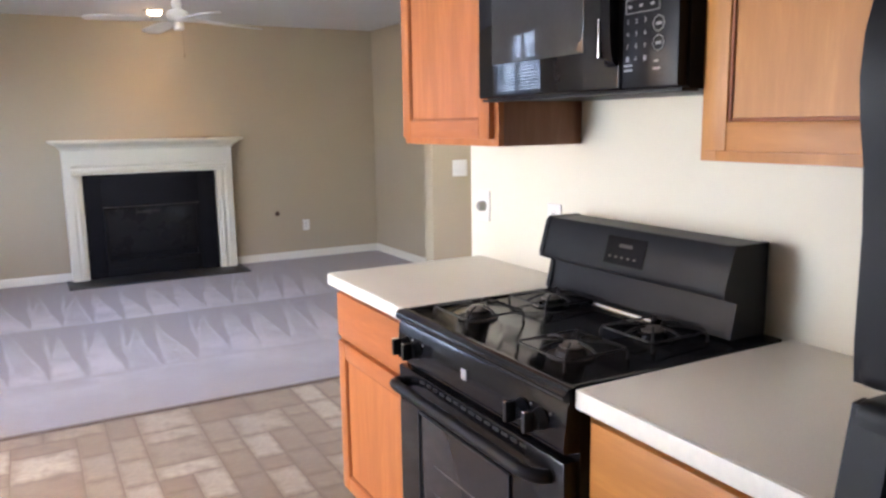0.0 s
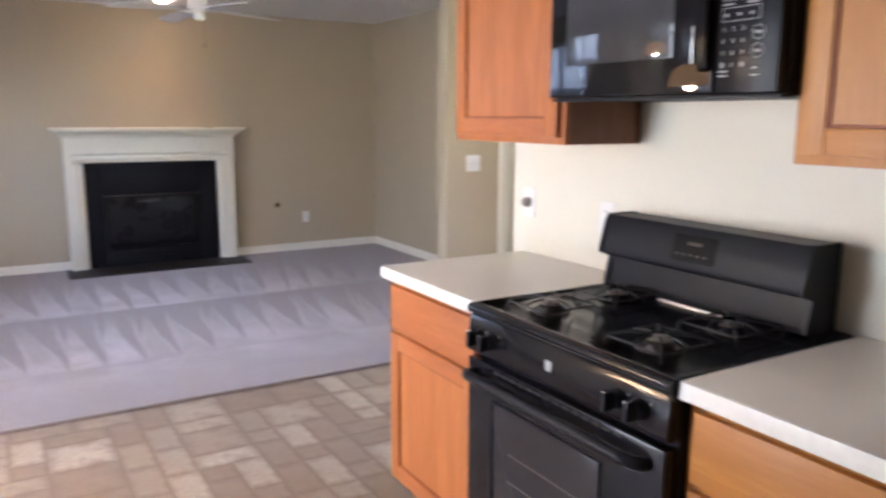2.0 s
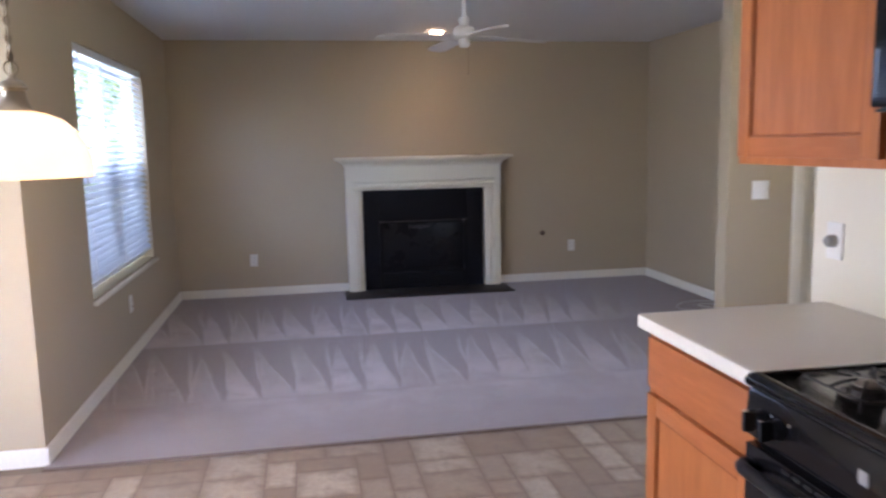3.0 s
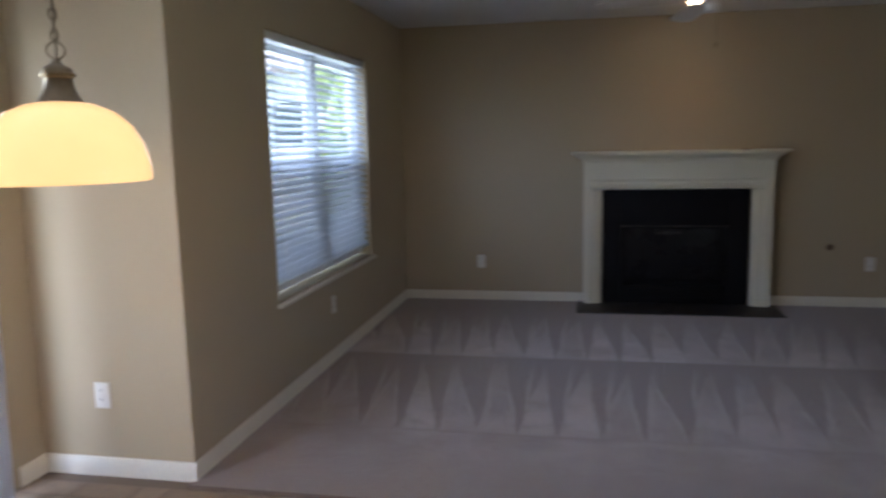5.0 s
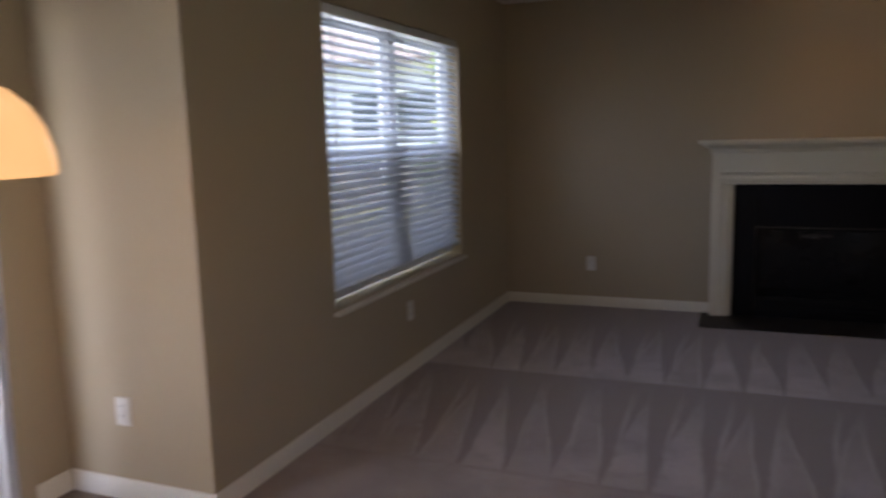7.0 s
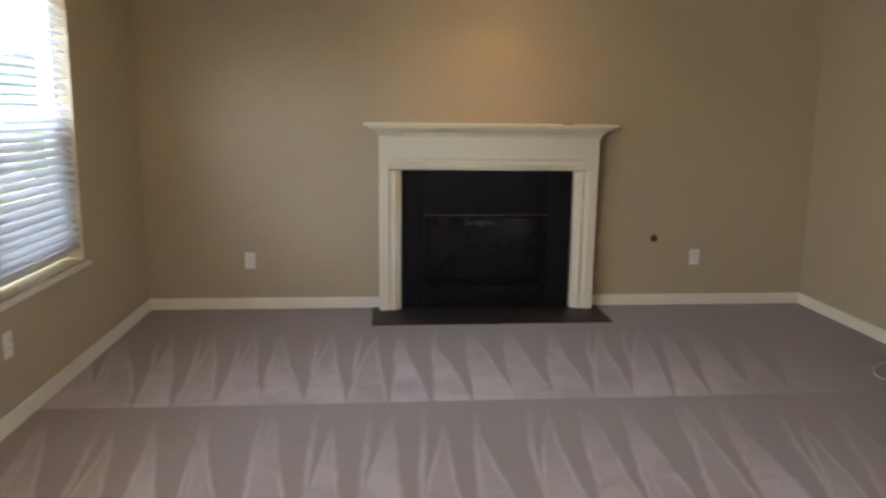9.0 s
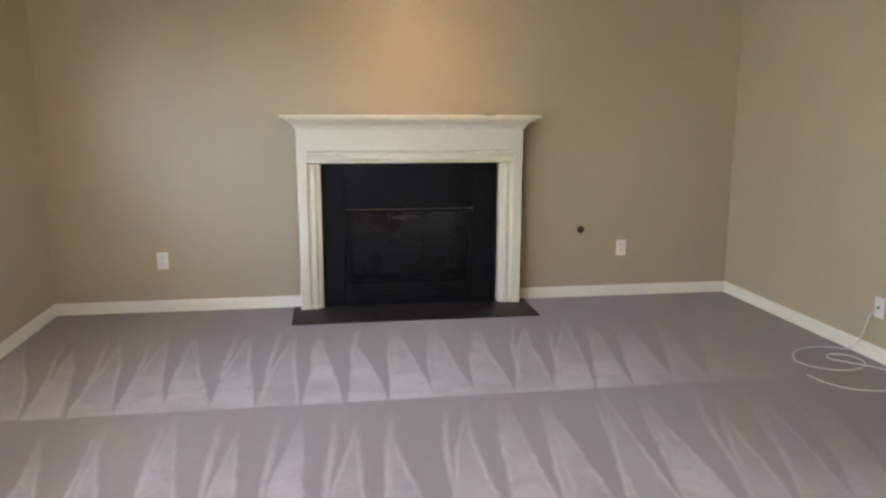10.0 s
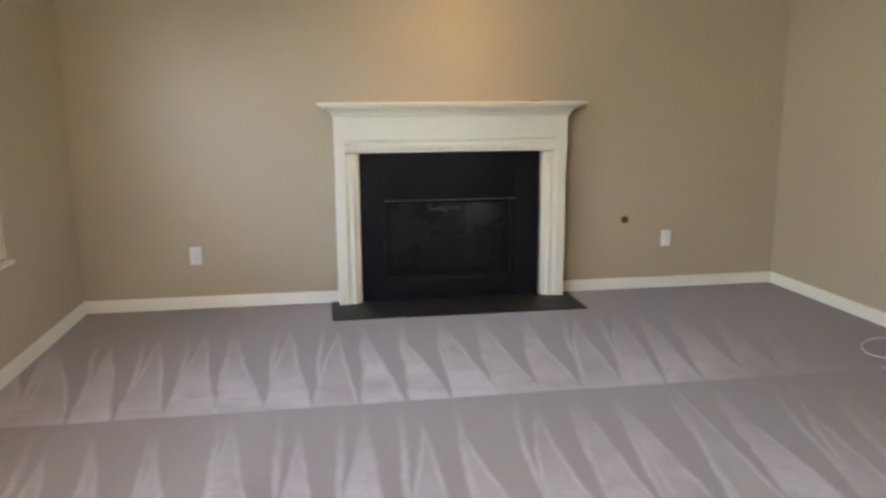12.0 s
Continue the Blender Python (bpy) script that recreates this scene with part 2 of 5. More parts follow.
def carpet_material():
    """Greyish-mauve pile with vacuum strokes: rows of wedges brushed the other way."""
    m, nt, b = nodes_of("mauve_beige_carpet")
    tc = nt.nodes.new("ShaderNodeTexCoord")
    sep = nt.nodes.new("ShaderNodeSeparateXYZ")
    nt.links.new(tc.outputs[3], sep.inputs[0])
    v = tc.outputs[3]
    wob = math_node(nt, "MULTIPLY", math_node(nt, "SUBTRACT", noise_tex(nt, v, 0.9, 1.0), 0.5), 0.10)
    wob2 = math_node(nt, "MULTIPLY", math_node(nt, "SUBTRACT", noise_tex(nt, v, 9.0, 2.0), 0.5), 0.022)
    # row phase: 0 at the near border of a row, 1 at its far end
    y = math_node(nt, "ADD", sep.outputs[1], math_node(nt, "MULTIPLY", wob, 0.25))
    row = math_node(nt, "DIVIDE", math_node(nt, "SUBTRACT", y, 3.53 - 1.32 * 4), 1.32)
    ph = math_node(nt, "FRACT", row)
    # strokes fan out within each row
    fan = math_node(nt, "ADD", math_node(nt, "MULTIPLY", ph, 0.22), 1.0)
    xs = math_node(nt, "DIVIDE", math_node(nt, "ADD", sep.outputs[0], 1.1), fan)
    shift = math_node(nt, "MULTIPLY", math_node(nt, "FLOOR", row), 0.077)
    x = math_node(nt, "ADD", math_node(nt, "ADD", math_node(nt, "ADD", xs, shift), wob), wob2)
    stroke = math_node(nt, "DIVIDE", x, 0.205)
    saw = math_node(nt, "FRACT", stroke)
    # each stroke has its own length, strength and apex
    own = nt.nodes.new("ShaderNodeTexWhiteNoise")
    own.noise_dimensions = "1D"
    nt.links.new(math_node(nt, "ADD", math_node(nt, "FLOOR", stroke), math_node(nt, "MULTIPLY", math_node(nt, "FLOOR", row), 37.0)), own.inputs["W"])
    osep = nt.nodes.new("ShaderNodeSeparateXYZ")
    nt.links.new(own.outputs["Color"], osep.inputs[0])
    apex = math_node(nt, "MULTIPLY", math_node(nt, "SUBTRACT", osep.outputs[0], 0.5), math_node(nt, "MULTIPLY", ph, 0.7))
    saw = math_node(nt, "ADD", saw, apex)
    reach = math_node(nt, "ADD", math_node(nt, "MULTIPLY", osep.outputs[1], 0.38), 0.86)
    tri = math_node(nt, "MULTIPLY", math_node(nt, "ABSOLUTE", math_node(nt, "SUBTRACT", saw, 0.5)), 2.0)
    edge = math_node(nt, "SUBTRACT", math_node(nt, "SUBTRACT", reach, math_node(nt, "MULTIPLY", ph, 1.12)), tri)
    light = ramp(nt, edge, -0.10, 0.13)
    # a second, thinner stroke beside each wedge
    saw2 = math_node(nt, "FRACT", math_node(nt, "ADD", math_node(nt, "DIVIDE", math_node(nt, "ADD", x, math_node(nt, "MULTIPLY", ph, -0.04)), 0.205), 0.31))
    tri2 = math_node(nt, "MULTIPLY", math_node(nt, "ABSOLUTE", math_node(nt, "SUBTRACT", saw2, 0.5)), 2.0)
    thin = math_node(nt, "MULTIPLY", ramp(nt, math_node(nt, "SUBTRACT", 0.10, tri2), -0.08, 0.05), ramp(nt, ph, 0.95, 0.55))
    # the edges of a stroke stand out as bright lines
    line = ramp(nt, math_node(nt, "ABSOLUTE", math_node(nt, "SUBTRACT", edge, 0.08)), 0.17, 0.02)
    fill = math_node(nt, "MULTIPLY", math_node(nt, "MULTIPLY", light, ramp(nt, ph, 0.95, 0.15)), ramp(nt, noise_tex(nt, v, 2.2, 1.0), 0.1, 0.6))
    light = math_node(nt, "MAXIMUM", math_node(nt, "MULTIPLY", fill, math_node(nt, "ADD", math_node(nt, "MULTIPLY", osep.outputs[2], 0.6), 0.45)), math_node(nt, "MULTIPLY", math_node(nt, "MULTIPLY", line, 0.6), ramp(nt, ph, 1.0, 0.45)))
    light = math_node(nt, "MAXIMUM", light, math_node(nt, "MULTIPLY", thin, 0.5))
    light = math_node(nt, "MULTIPLY", light, ramp(nt, noise_tex(nt, v, 7.0, 3.0), 0.0, 0.5))
    far = ramp(nt, sep.outputs[0], 1.4, 0.2)
    light = math_node(nt, "MULTIPLY", light, far)
    near = math_node(nt, "MULTIPLY", ramp(nt, sep.outputs[1], 1.7, 2.5), ramp(nt, sep.outputs[1], 4.84, 4.80))
    light = math_node(nt, "MULTIPLY", light, near)
    # lit area before the first row, painted paler and fading towards the kitchen
    plainly = math_node(nt, "MULTIPLY", math_node(nt, "MULTIPLY", ramp(nt, y, 1.45, 2.2), ramp(nt, y, 2.24, 2.17)), math_node(nt, "MULTIPLY", far, 0.5))
    light = math_node(nt, "MAXIMUM", light, math_node(nt, "MULTIPLY", plainly, ramp(nt, noise_tex(nt, v, 2.6, 3.0), 0.2, 0.6)))
    pile = noise_tex(nt, v, 260.0, 3.0)
    clump = noise_tex(nt, v, 32.0, 4.0)
    c = mixrgb(nt, light, (0.285, 0.226, 0.200), (0.64, 0.555, 0.55))
    c = mixrgb(nt, ramp(nt, noise_tex(nt, v, 1.1, 3.0), 0.35, 0.7), c, mixrgb(nt, 0.14, c, (0.18, 0.14, 0.12)))
    c = mixrgb(nt, math_node(nt, "MULTIPLY", ramp(nt, clump, 0.35, 0.7), 0.16), c, (0.16, 0.125, 0.115))
    c = mixrgb(nt, math_node(nt, "MULTIPLY", pile, 0.3), c, (0.12, 0.095, 0.09))
    nt.links.new(c, b.inputs["Base Color"])
    b.inputs["Roughness"].default_value = 0.95
    b.inputs["Sheen Weight"].default_value = 0.35
    b.inputs["Sheen Roughness"].default_value = 0.4
    bump(nt, b, math_node(nt, "ADD", pile, clump), 0.6, 0.006)
    return m


def tile_material():
    """Printed stone: each piece has its own tone, cloudy inside and browner towards its worn rim."""
    m, nt, b = nodes_of("stone_look_vinyl")
    v = coords(nt)
    info = nt.nodes.new("ShaderNodeObjectInfo")
    isle = nt.nodes.new("ShaderNodeNewGeometry")
    rnd = math_node(nt, "FRACT", math_node(nt, "ADD", info.outputs["Random"], isle.outputs["Random Per Island"]))
    c = mixrgb(nt, math_node(nt, "POWER", rnd, 1.8), (0.255, 0.187, 0.127), (0.47, 0.385, 0.285))
    cloud = noise_tex(nt, v, 9.0, 5.0, 0.65, 0.8)
    c = mixrgb(nt, math_node(nt, "MULTIPLY", ramp(nt, cloud, 0.36, 0.64), 0.62), c, (0.20, 0.15, 0.11))
    c = mixrgb(nt, math_node(nt, "MULTIPLY", ramp(nt, noise_tex(nt, v, 3.2, 3.0), 0.45, 0.65), 0.3), c, (0.36, 0.30, 0.235))
    gen = nt.nodes.new("ShaderNodeTexCoord")
    sep = nt.nodes.new("ShaderNodeSeparateXYZ")
    nt.links.new(gen.outputs[0], sep.inputs[0])
    rim = []
    for k in (0, 1):
        rim.append(math_node(nt, "SUBTRACT", 0.5, math_node(nt, "ABSOLUTE", math_node(nt, "SUBTRACT", sep.outputs[k], 0.5))))
    near = math_node(nt, "MINIMUM", rim[0], rim[1])
    near = math_node(nt, "ADD", near, math_node(nt, "MULTIPLY", math_node(nt, "SUBTRACT", noise_tex(nt, v, 15.0, 4.0), 0.5), 0.34))
    c = mixrgb(nt, math_node(nt, "MULTIPLY", ramp(nt, near, 0.17, 0.0), 0.6), c, (0.185, 0.132, 0.09))
    speck = noise_tex(nt, v, 70.0, 3.0)
    c = mixrgb(nt, math_node(nt, "MULTIPLY", ramp(nt, speck, 0.55, 0.75), 0.25), c, (0.16, 0.11, 0.075))
    nt.links.new(c, b.inputs["Base Color"])
    b.inputs["Roughness"].default_value = 0.6
    bump(nt, b, cloud, 0.12, 0.004)
    return m


def leaf_material(name, a, bcol):
    m, nt, b = nodes_of(name)
    geo = nt.nodes.new("ShaderNodeNewGeometry")
    c = mixrgb(nt, geo.outputs["Random Per Island"], a, bcol)
    nt.links.new(c, b.inputs["Base Color"])
    b.inputs["Roughness"].default_value = 0.55
    tr = nt.nodes.new("ShaderNodeBsdfTranslucent")
    nt.links.new(c, tr.inputs[0])
    mx = nt.nodes.new("ShaderNodeMixShader")
    mx.inputs[0].default_value = 0.3
    nt.links.new(b.outputs[0], mx.inputs[1])
    nt.links.new(tr.outputs[0], mx.inputs[2])
    nt.links.new(mx.outputs[0], nt.nodes["Material Output"].inputs[0])
    return m


def lawn_material():
    m, nt, b = nodes_of("lawn_grass")
    v = coords(nt)
    c = mixrgb(nt, noise_tex(nt, v, 0.7, 5.0), (0.30, 0.36, 0.19), (0.44, 0.48, 0.30))
    c = mixrgb(nt, ramp(nt, noise_tex(nt, v, 40.0, 3.0), 0.35, 0.65), c, mixrgb(nt, 0.5, c, (0.05, 0.09, 0.02)))
    nt.links.new(c, b.inputs["Base Color"])
    b.inputs["Roughness"].default_value = 0.9
    bump(nt, b, noise_tex(nt, v, 90.0), 0.8, 0.03)
    return m


SHADE_GLOW, SLAT_TILT = 0.23, 34
SLAT, CURTAIN, CARPET, TILE, LAWN = slat_material(), curtain_material(), carpet_material(), tile_material(), lawn_material()
SHADE = shade_material()
GLASS = clear_material("window_glass", (0.9, 0.95, 0.95), 0.06)
SCREEN = clear_material("insect_screen", (0.10, 0.11, 0.13), 0.55)
BULB = glow_material("lit_bulb", (1.0, 0.66, 0.36), 4.0)
LEAF = leaf_material("hedge_leaf", (0.10, 0.18, 0.05), (0.26, 0.35, 0.14))
LEAF2 = leaf_material("tree_leaf", (0.18, 0.27, 0.09), (0.34, 0.42, 0.19))

# ---- building helpers ----
INV = {}


def thing(name, loc, label, category, group="", rz=0.0, local=False):
    """A top-level empty at the base of a thing. local: its parts are built round its own origin."""
    ob = new(name)
    ob.empty_display_size = 0.05
    ob.matrix_basis = pose(*loc, 0, 0, rz)
    if not local:
        INV[ob] = ob.matrix_basis.inverted()
    return tagged(ob, label, category, group, "")


def mesh_of(name, bm, material, smooth=None):
    me = bpy.data.meshes.new(name)
    bmesh.ops.recalc_face_normals(bm, faces=bm.faces)
    if smooth is not None:
        for e in bm.edges:
            if len(e.link_faces) == 2:
                e.smooth = e.calc_face_angle(0) < radians(smooth)
        for f in bm.faces:
            f.smooth = True
    bm.to_mesh(me)
    bm.free()
    me.materials.append(material)
    return me


def part(name, bm, material, parent, label="", smooth=40):
    ob = new(name, mesh_of(name, bm, material, smooth))
    ob.parent = parent
    if parent in INV:
        ob.matrix_parent_inverse = INV[parent]
    return tagged(ob, label)


def solo(name, bm, material, label, category, kind="", smooth=40, group=""):
    ob = new(name, mesh_of(name, bm, material, smooth))
    return tagged(ob, label, category, group, kind)


def box(bm, x0, x1, y0, y1, z0, z1, bevel=0.0, seg=2):
    r = bmesh.ops.create_cube(bm, size=1.0)
    vs = r["verts"]
    for v in vs:
        v.co = Vector(((x0 + x1) / 2 + v.co.x * (x1 - x0), (y0 + y1) / 2 + v.co.y * (y1 - y0), (z0 + z1) / 2 + v.co.z * (z1 - z0)))
    if bevel:
        es = {e for v in vs for e in v.link_edges}
        bmesh.ops.bevel(bm, geom=list(es), offset=bevel, segments=seg, affect="EDGES", profile=0.6)
    return bm


def B(*args, bevel=0.0, seg=2):
    return box(bmesh.new(), *args, bevel=bevel, seg=seg)


def boxes(*rows, bevel=0.0):
    bm = bmesh.new()
    for r in rows:
        box(bm, *r, bevel=bevel)
    return bm


def wall_with_window(x0, x1, ys, zs):
    """One wall slab along y with a rectangular opening between ys[1..2] and zs[1..2]."""
    bm = bmesh.new()
    g = [[[bm.verts.new((x, y, z)) for z in zs] for y in ys] for x in (x0, x1)]
    for s in (0, 1):
        for i in range(3):
            for j in range(3):
                if (i, j) != (1, 1):
                    bm.faces.new((g[s][i][j], g[s][i + 1][j], g[s][i + 1][j + 1], g[s][i][j + 1]))
    loops = [[(0, 0), (1, 0), (2, 0), (3, 0), (3, 1), (3, 2), (3, 3), (2, 3), (1, 3), (0, 3), (0, 2), (0, 1)], [(1, 1), (1, 2), (2, 2), (2, 1)]]
    for lp in loops:
        for (a, b), (c, d) in zip(lp, lp[1:] + lp[:1]):
            bm.faces.new((g[0][a][b], g[0][c][d], g[1][c][d], g[1][a][b]))
    bmesh.ops.recalc_face_normals(bm, faces=bm.faces[:])
    return bm


def cyl(bm, p, q, r0, r1=None, n=20, caps=True):
    r1 = r0 if r1 is None else r1
    p, q = Vector(p), Vector(q)
    d = q - p
    m = Matrix.Translation((p + q) / 2) @ d.to_track_quat("Z", "Y").to_matrix().to_4x4()
    bmesh.ops.create_cone(bm, cap_ends=caps, segments=n, radius1=r0, radius2=r1, depth=d.length, matrix=m)
    return bm


def C(p, q, r0, r1=None, n=20):
    return cyl(bmesh.new(), p, q, r0, r1, n)


def lathe(profile, centre, n=32, axis="z"):
    """Turned shape from (radius, height) pairs."""
    bm = bmesh.new()
    rings = []
    for r, h in profile:
        ring = []
        for k in range(n):
            a = 2 * math.pi * k / n
            u, w = r * math.cos(a), r * math.sin(a)
            co = {"z": (u, w, h), "x": (h, u, w), "y": (u, h, w)}[axis]
            ring.append(bm.verts.new(Vector(centre) + Vector(co)))
        rings.append(ring)
    for a, b in zip(rings, rings[1:]):
        for k in range(n):
            bm.faces.new((a[k], a[(k + 1) % n], b[(k + 1) % n], b[k]))
    for ring in (rings[0], rings[-1]):
        if (ring[0].co - ring[n // 2].co).length > 1e-4:
            bm.faces.new(ring)
    bmesh.ops.remove_doubles(bm, verts=bm.verts, dist=1e-5)
    return bm


def tube(points, r, n=8, closed=False):
    """A round bar or cable along points."""
    bm = bmesh.new()
    pts = [Vector(p) for p in points]
    rings, q, last = [], None, None
    for i, p in enumerate(pts):
        a = pts[(i - 1) % len(pts)] if closed or i else p
        b = pts[(i + 1) % len(pts)] if closed or i < len(pts) - 1 else p
        way = (b - a).normalized()
        q = way.to_track_quat("Z", "Y") if q is None else last.rotation_difference(way) @ q
        last = way
        rings.append([bm.verts.new(p + q @ Vector((r * math.cos(2 * math.pi * k / n), r * math.sin(2 * math.pi * k / n), 0))) for k in range(n)])
    pairs = list(zip(rings, rings[1:])) + ([(rings[-1], rings[0])] if closed else [])
    for a, b in pairs:
        for k in range(n):
            bm.faces.new((a[k], a[(k + 1) % n], b[(k + 1) % n], b[k]))
    if not closed:
        bm.faces.new(rings[0])
        bm.faces.new(rings[-1])
    return bm


def extrude_profile(pts, y0, y1, axis="y"):
    """A prism of a closed outline. axis y: outline in x, z; axis x: outline in y, z; axis z: outline in x, y."""
    bm = bmesh.new()
    def at(p, s):
        return {"y": (p[0], s, p[1]), "x": (s, p[0], p[1]), "z": (p[0], p[1], s)}[axis]
    a = [bm.verts.new(at(p, y0)) for p in pts]
    b = [bm.verts.new(at(p, y1)) for p in pts]
    n = len(pts)
    for k in range(n):
        bm.faces.new((a[k], a[(k + 1) % n], b[(k + 1) % n], b[k]))
    bm.faces.new(a)
    bm.faces.new(b)
    return bm

# ---- the plan ----
H = 2.44          # ceiling
YF = 5.35         # fireplace wall
XL, XR = -2.865, 1.915   # living room's side walls
YN = 1.5          # line between kitchen and living room
XN = -3.6         # wall with the sliding door
YB = -4.0         # kitchen's back wall
YC = 1.43         # edge of the carpet
DY0, DY1, DZ = -0.55, 1.26, 1.97   # sliding door opening
WY0, WY1, WZ0, WZ1 = 2.465, 4.255, 0.585, 2.05   # window opening
T = 0.14

# ---- setting ----
solo("wall_north", boxes((XL - T, XR + T, YF, YF + T, 0, H)), TAN, "tan painted plaster wall behind the fireplace", "wall", "structure", None)
solo("wall_west_living", wall_with_window(XL - T, XL, (YN, WY0, WY1, YF), (0, WZ0, WZ1, H)),
     TAN, "tan painted wall with a window opening", "wall", "structure", None)
solo("wall_nook_return", boxes((XN - T, XL - T, YN, YN + T, 0, H)), TAN, "tan painted return wall beside the sliding door", "wall", "structure", None)
solo("wall_west_kitchen", boxes((XN - T, XN, YB, DY0, 0, H), (XN - T, XN, DY1, YN, 0, H), (XN - T, XN, DY0, DY1, DZ, H)),
     TAN, "tan painted wall with the sliding door opening", "wall", "structure", None)
solo("wall_south", boxes((XN - T, XR + T, YB - T, YB, 0, H)), TAN, "plain tan painted kitchen wall", "wall", "structure", None)
solo("wall_range", boxes((0.0, 0.12, YB, 0.085, 0, H)), CREAM, "cream painted wall behind the range", "wall", "structure", None)
# the hall's opening is unseen, added to let the fill lamp in
solo("wall_east_living", wall_with_window(XR, XR + T, (YB, -1.0, 0.1, YF), (0, 0.9, 2.0, H)), TAN, "tan painted side wall of living room and hall", "wall", "structure", None)
DX0, DX1 = 1.475, 1.9   # door in the hall
YH = 2.2   # stub wall with the switch
solo("wall_hall", boxes((0.958, DX0, YH, YH + 0.12, 0, H), (DX1, XR, YH, YH + 0.12, 0, H), (DX0, DX1, YH, YH + 0.12, 2.04, H)),
     TAN, "tan painted stub wall with a light switch", "wall", "structure", None)
solo("ceiling", boxes((XN - 0.3, XR + T, YB - T, YN + T, H, H + 0.2), (XL - 0.3, XR + T, YN + T, YF + T, H, H + 0.2)), CEIL, "off-white textured plaster ceiling", "ceiling", "structure", None)
solo("floor_carpet", B(XL, XR, YC, YF, -0.1, 0.006), CARPET, "mauve beige carpet with fresh vacuum strokes", "carpet", "structure", None)
vinyl = solo("floor_vinyl", boxes((XN - T, XR, YB, YC, -0.1, 0.0), (XN, XL, YC, YN, -0.1, 0.0)), GROUT, "tan stone-look vinyl kitchen floor", "floor", "structure", None)
solo("carpet_edge_strip", B(XL, XR, YC - 0.012, YC + 0.012, 0.0, 0.011, bevel=0.003), METALSTRIP, "dark binder strip between carpet and vinyl", "trim", "structure")


def baseboard(name, a, b, out, h=0.085):
    """A moulded skirting board from a to b on a wall; out is the way into the room."""
    a, b, o = Vector((*a, 0)), Vector((*b, 0)), Vector((*out, 0))
    prof = [(0, 0), (0.014, 0), (0.014, h - 0.02), (0.010, h - 0.012), (0.008, h - 0.003), (0.003, h), (0, h)]
    bm = bmesh.new()
    rings = [[bm.verts.new(p + o * d + Vector((0, 0, z))) for d, z in prof] for p in (a, b)]
    n = len(prof)
    for k in range(n):
        bm.faces.new((rings[0][k], rings[0][(k + 1) % n], rings[1][(k + 1) % n], rings[1][k]))
    bm.faces.new(rings[0])
    bm.faces.new(rings[1])
    return solo(name, bm, TRIM, "cream painted moulded baseboard", "baseboard", "structure", 30)


FX0, FX1 = -1.25, 0.287   # fireplace surround
baseboard("baseboard", (XL, YF), (FX0, YF), (0, -1))
baseboard("baseboard", (FX1, YF), (XR, YF), (0, -1))
baseboard("baseboard", (XL, YN), (XL, YF - 0.014), (1, 0))
baseboard("baseboard", (XR, YH + 0.134), (XR, YF - 0.014), (-1, 0))
baseboard("baseboard", (XN, YN), (XL + 0.014, YN), (0, -1))
baseboard("baseboard", (XN, DY1 + 0.07), (XN, YN - 0.014), (1, 0))
baseboard("baseboard", (0.944, YH), (DX0 - 0.07, YH), (0, -1))
baseboard("baseboard", (0.958, YH), (0.958, YH + 0.12), (-1, 0))
baseboard("baseboard", (0.944, YH + 0.12), (XR, YH + 0.12), (0, 1))

# hall door beside the switch
solo("trim_door_casing", boxes((DX0 - 0.07, DX0, YH - 0.018, YH - 0.001, 0, 2.11), (DX0, XR - 0.001, YH - 0.018, YH - 0.001, 2.04, 2.11), bevel=0.004),
     TRIM, "cream painted door casing", "casing", "structure")
hd = thing("door_1", (1.69, YH + 0.05, 0), "cream painted closed panel door in the hall", "door")
hd["kind"] = "structure"
part("door_leaf", B(DX0 + 0.003, DX1 - 0.003, YH + 0.03, YH + 0.065, 0.01, 2.037, bevel=0.002), TRIM, hd)
for z0, z1 in ((0.2, 0.95), (1.08, 1.9)):
    part("raised_panel", B(DX0 + 0.09, DX1 - 0.09, YH + 0.022, YH + 0.03, z0, z1, bevel=0.005), TRIM, hd)
part("door_knob", lathe([(0.0, -0.06), (0.022, -0.056), (0.028, -0.042), (0.02, -0.025), (0.01, -0.02), (0.01, 0.0)], (DX1 - 0.06, YH + 0.03, 0.95), 16, "y"), CHROME, hd, "chrome door knob")


# ---- fireplace ----
fp = thing("fireplace", (-0.48, 5.2, 0), "cream painted wooden mantel around a black slate fireplace", "fireplace")
OX0, OX1, OZ = -1.092, 0.117, 1.0
PY = 5.23   # face of the legs


def leg_profile(x, s, y):
    """Stepped moulding from the outer edge inwards; s is +1 for the leg at the low x."""
    return [(x, YF), (x, y + 0.012), (x + s * 0.006, y), (x + s * 0.066, y), (x + s * 0.072, y + 0.014), (x + s * 0.092, y + 0.020), (x + s * 0.100, y + 0.006),
            (x + s * 0.118, y + 0.006), (x + s * 0.126, y + 0.026), (x + s * 0.150, y + 0.03), (x + s * 0.158, y + 0.05), (x + s * 0.158, YF)]


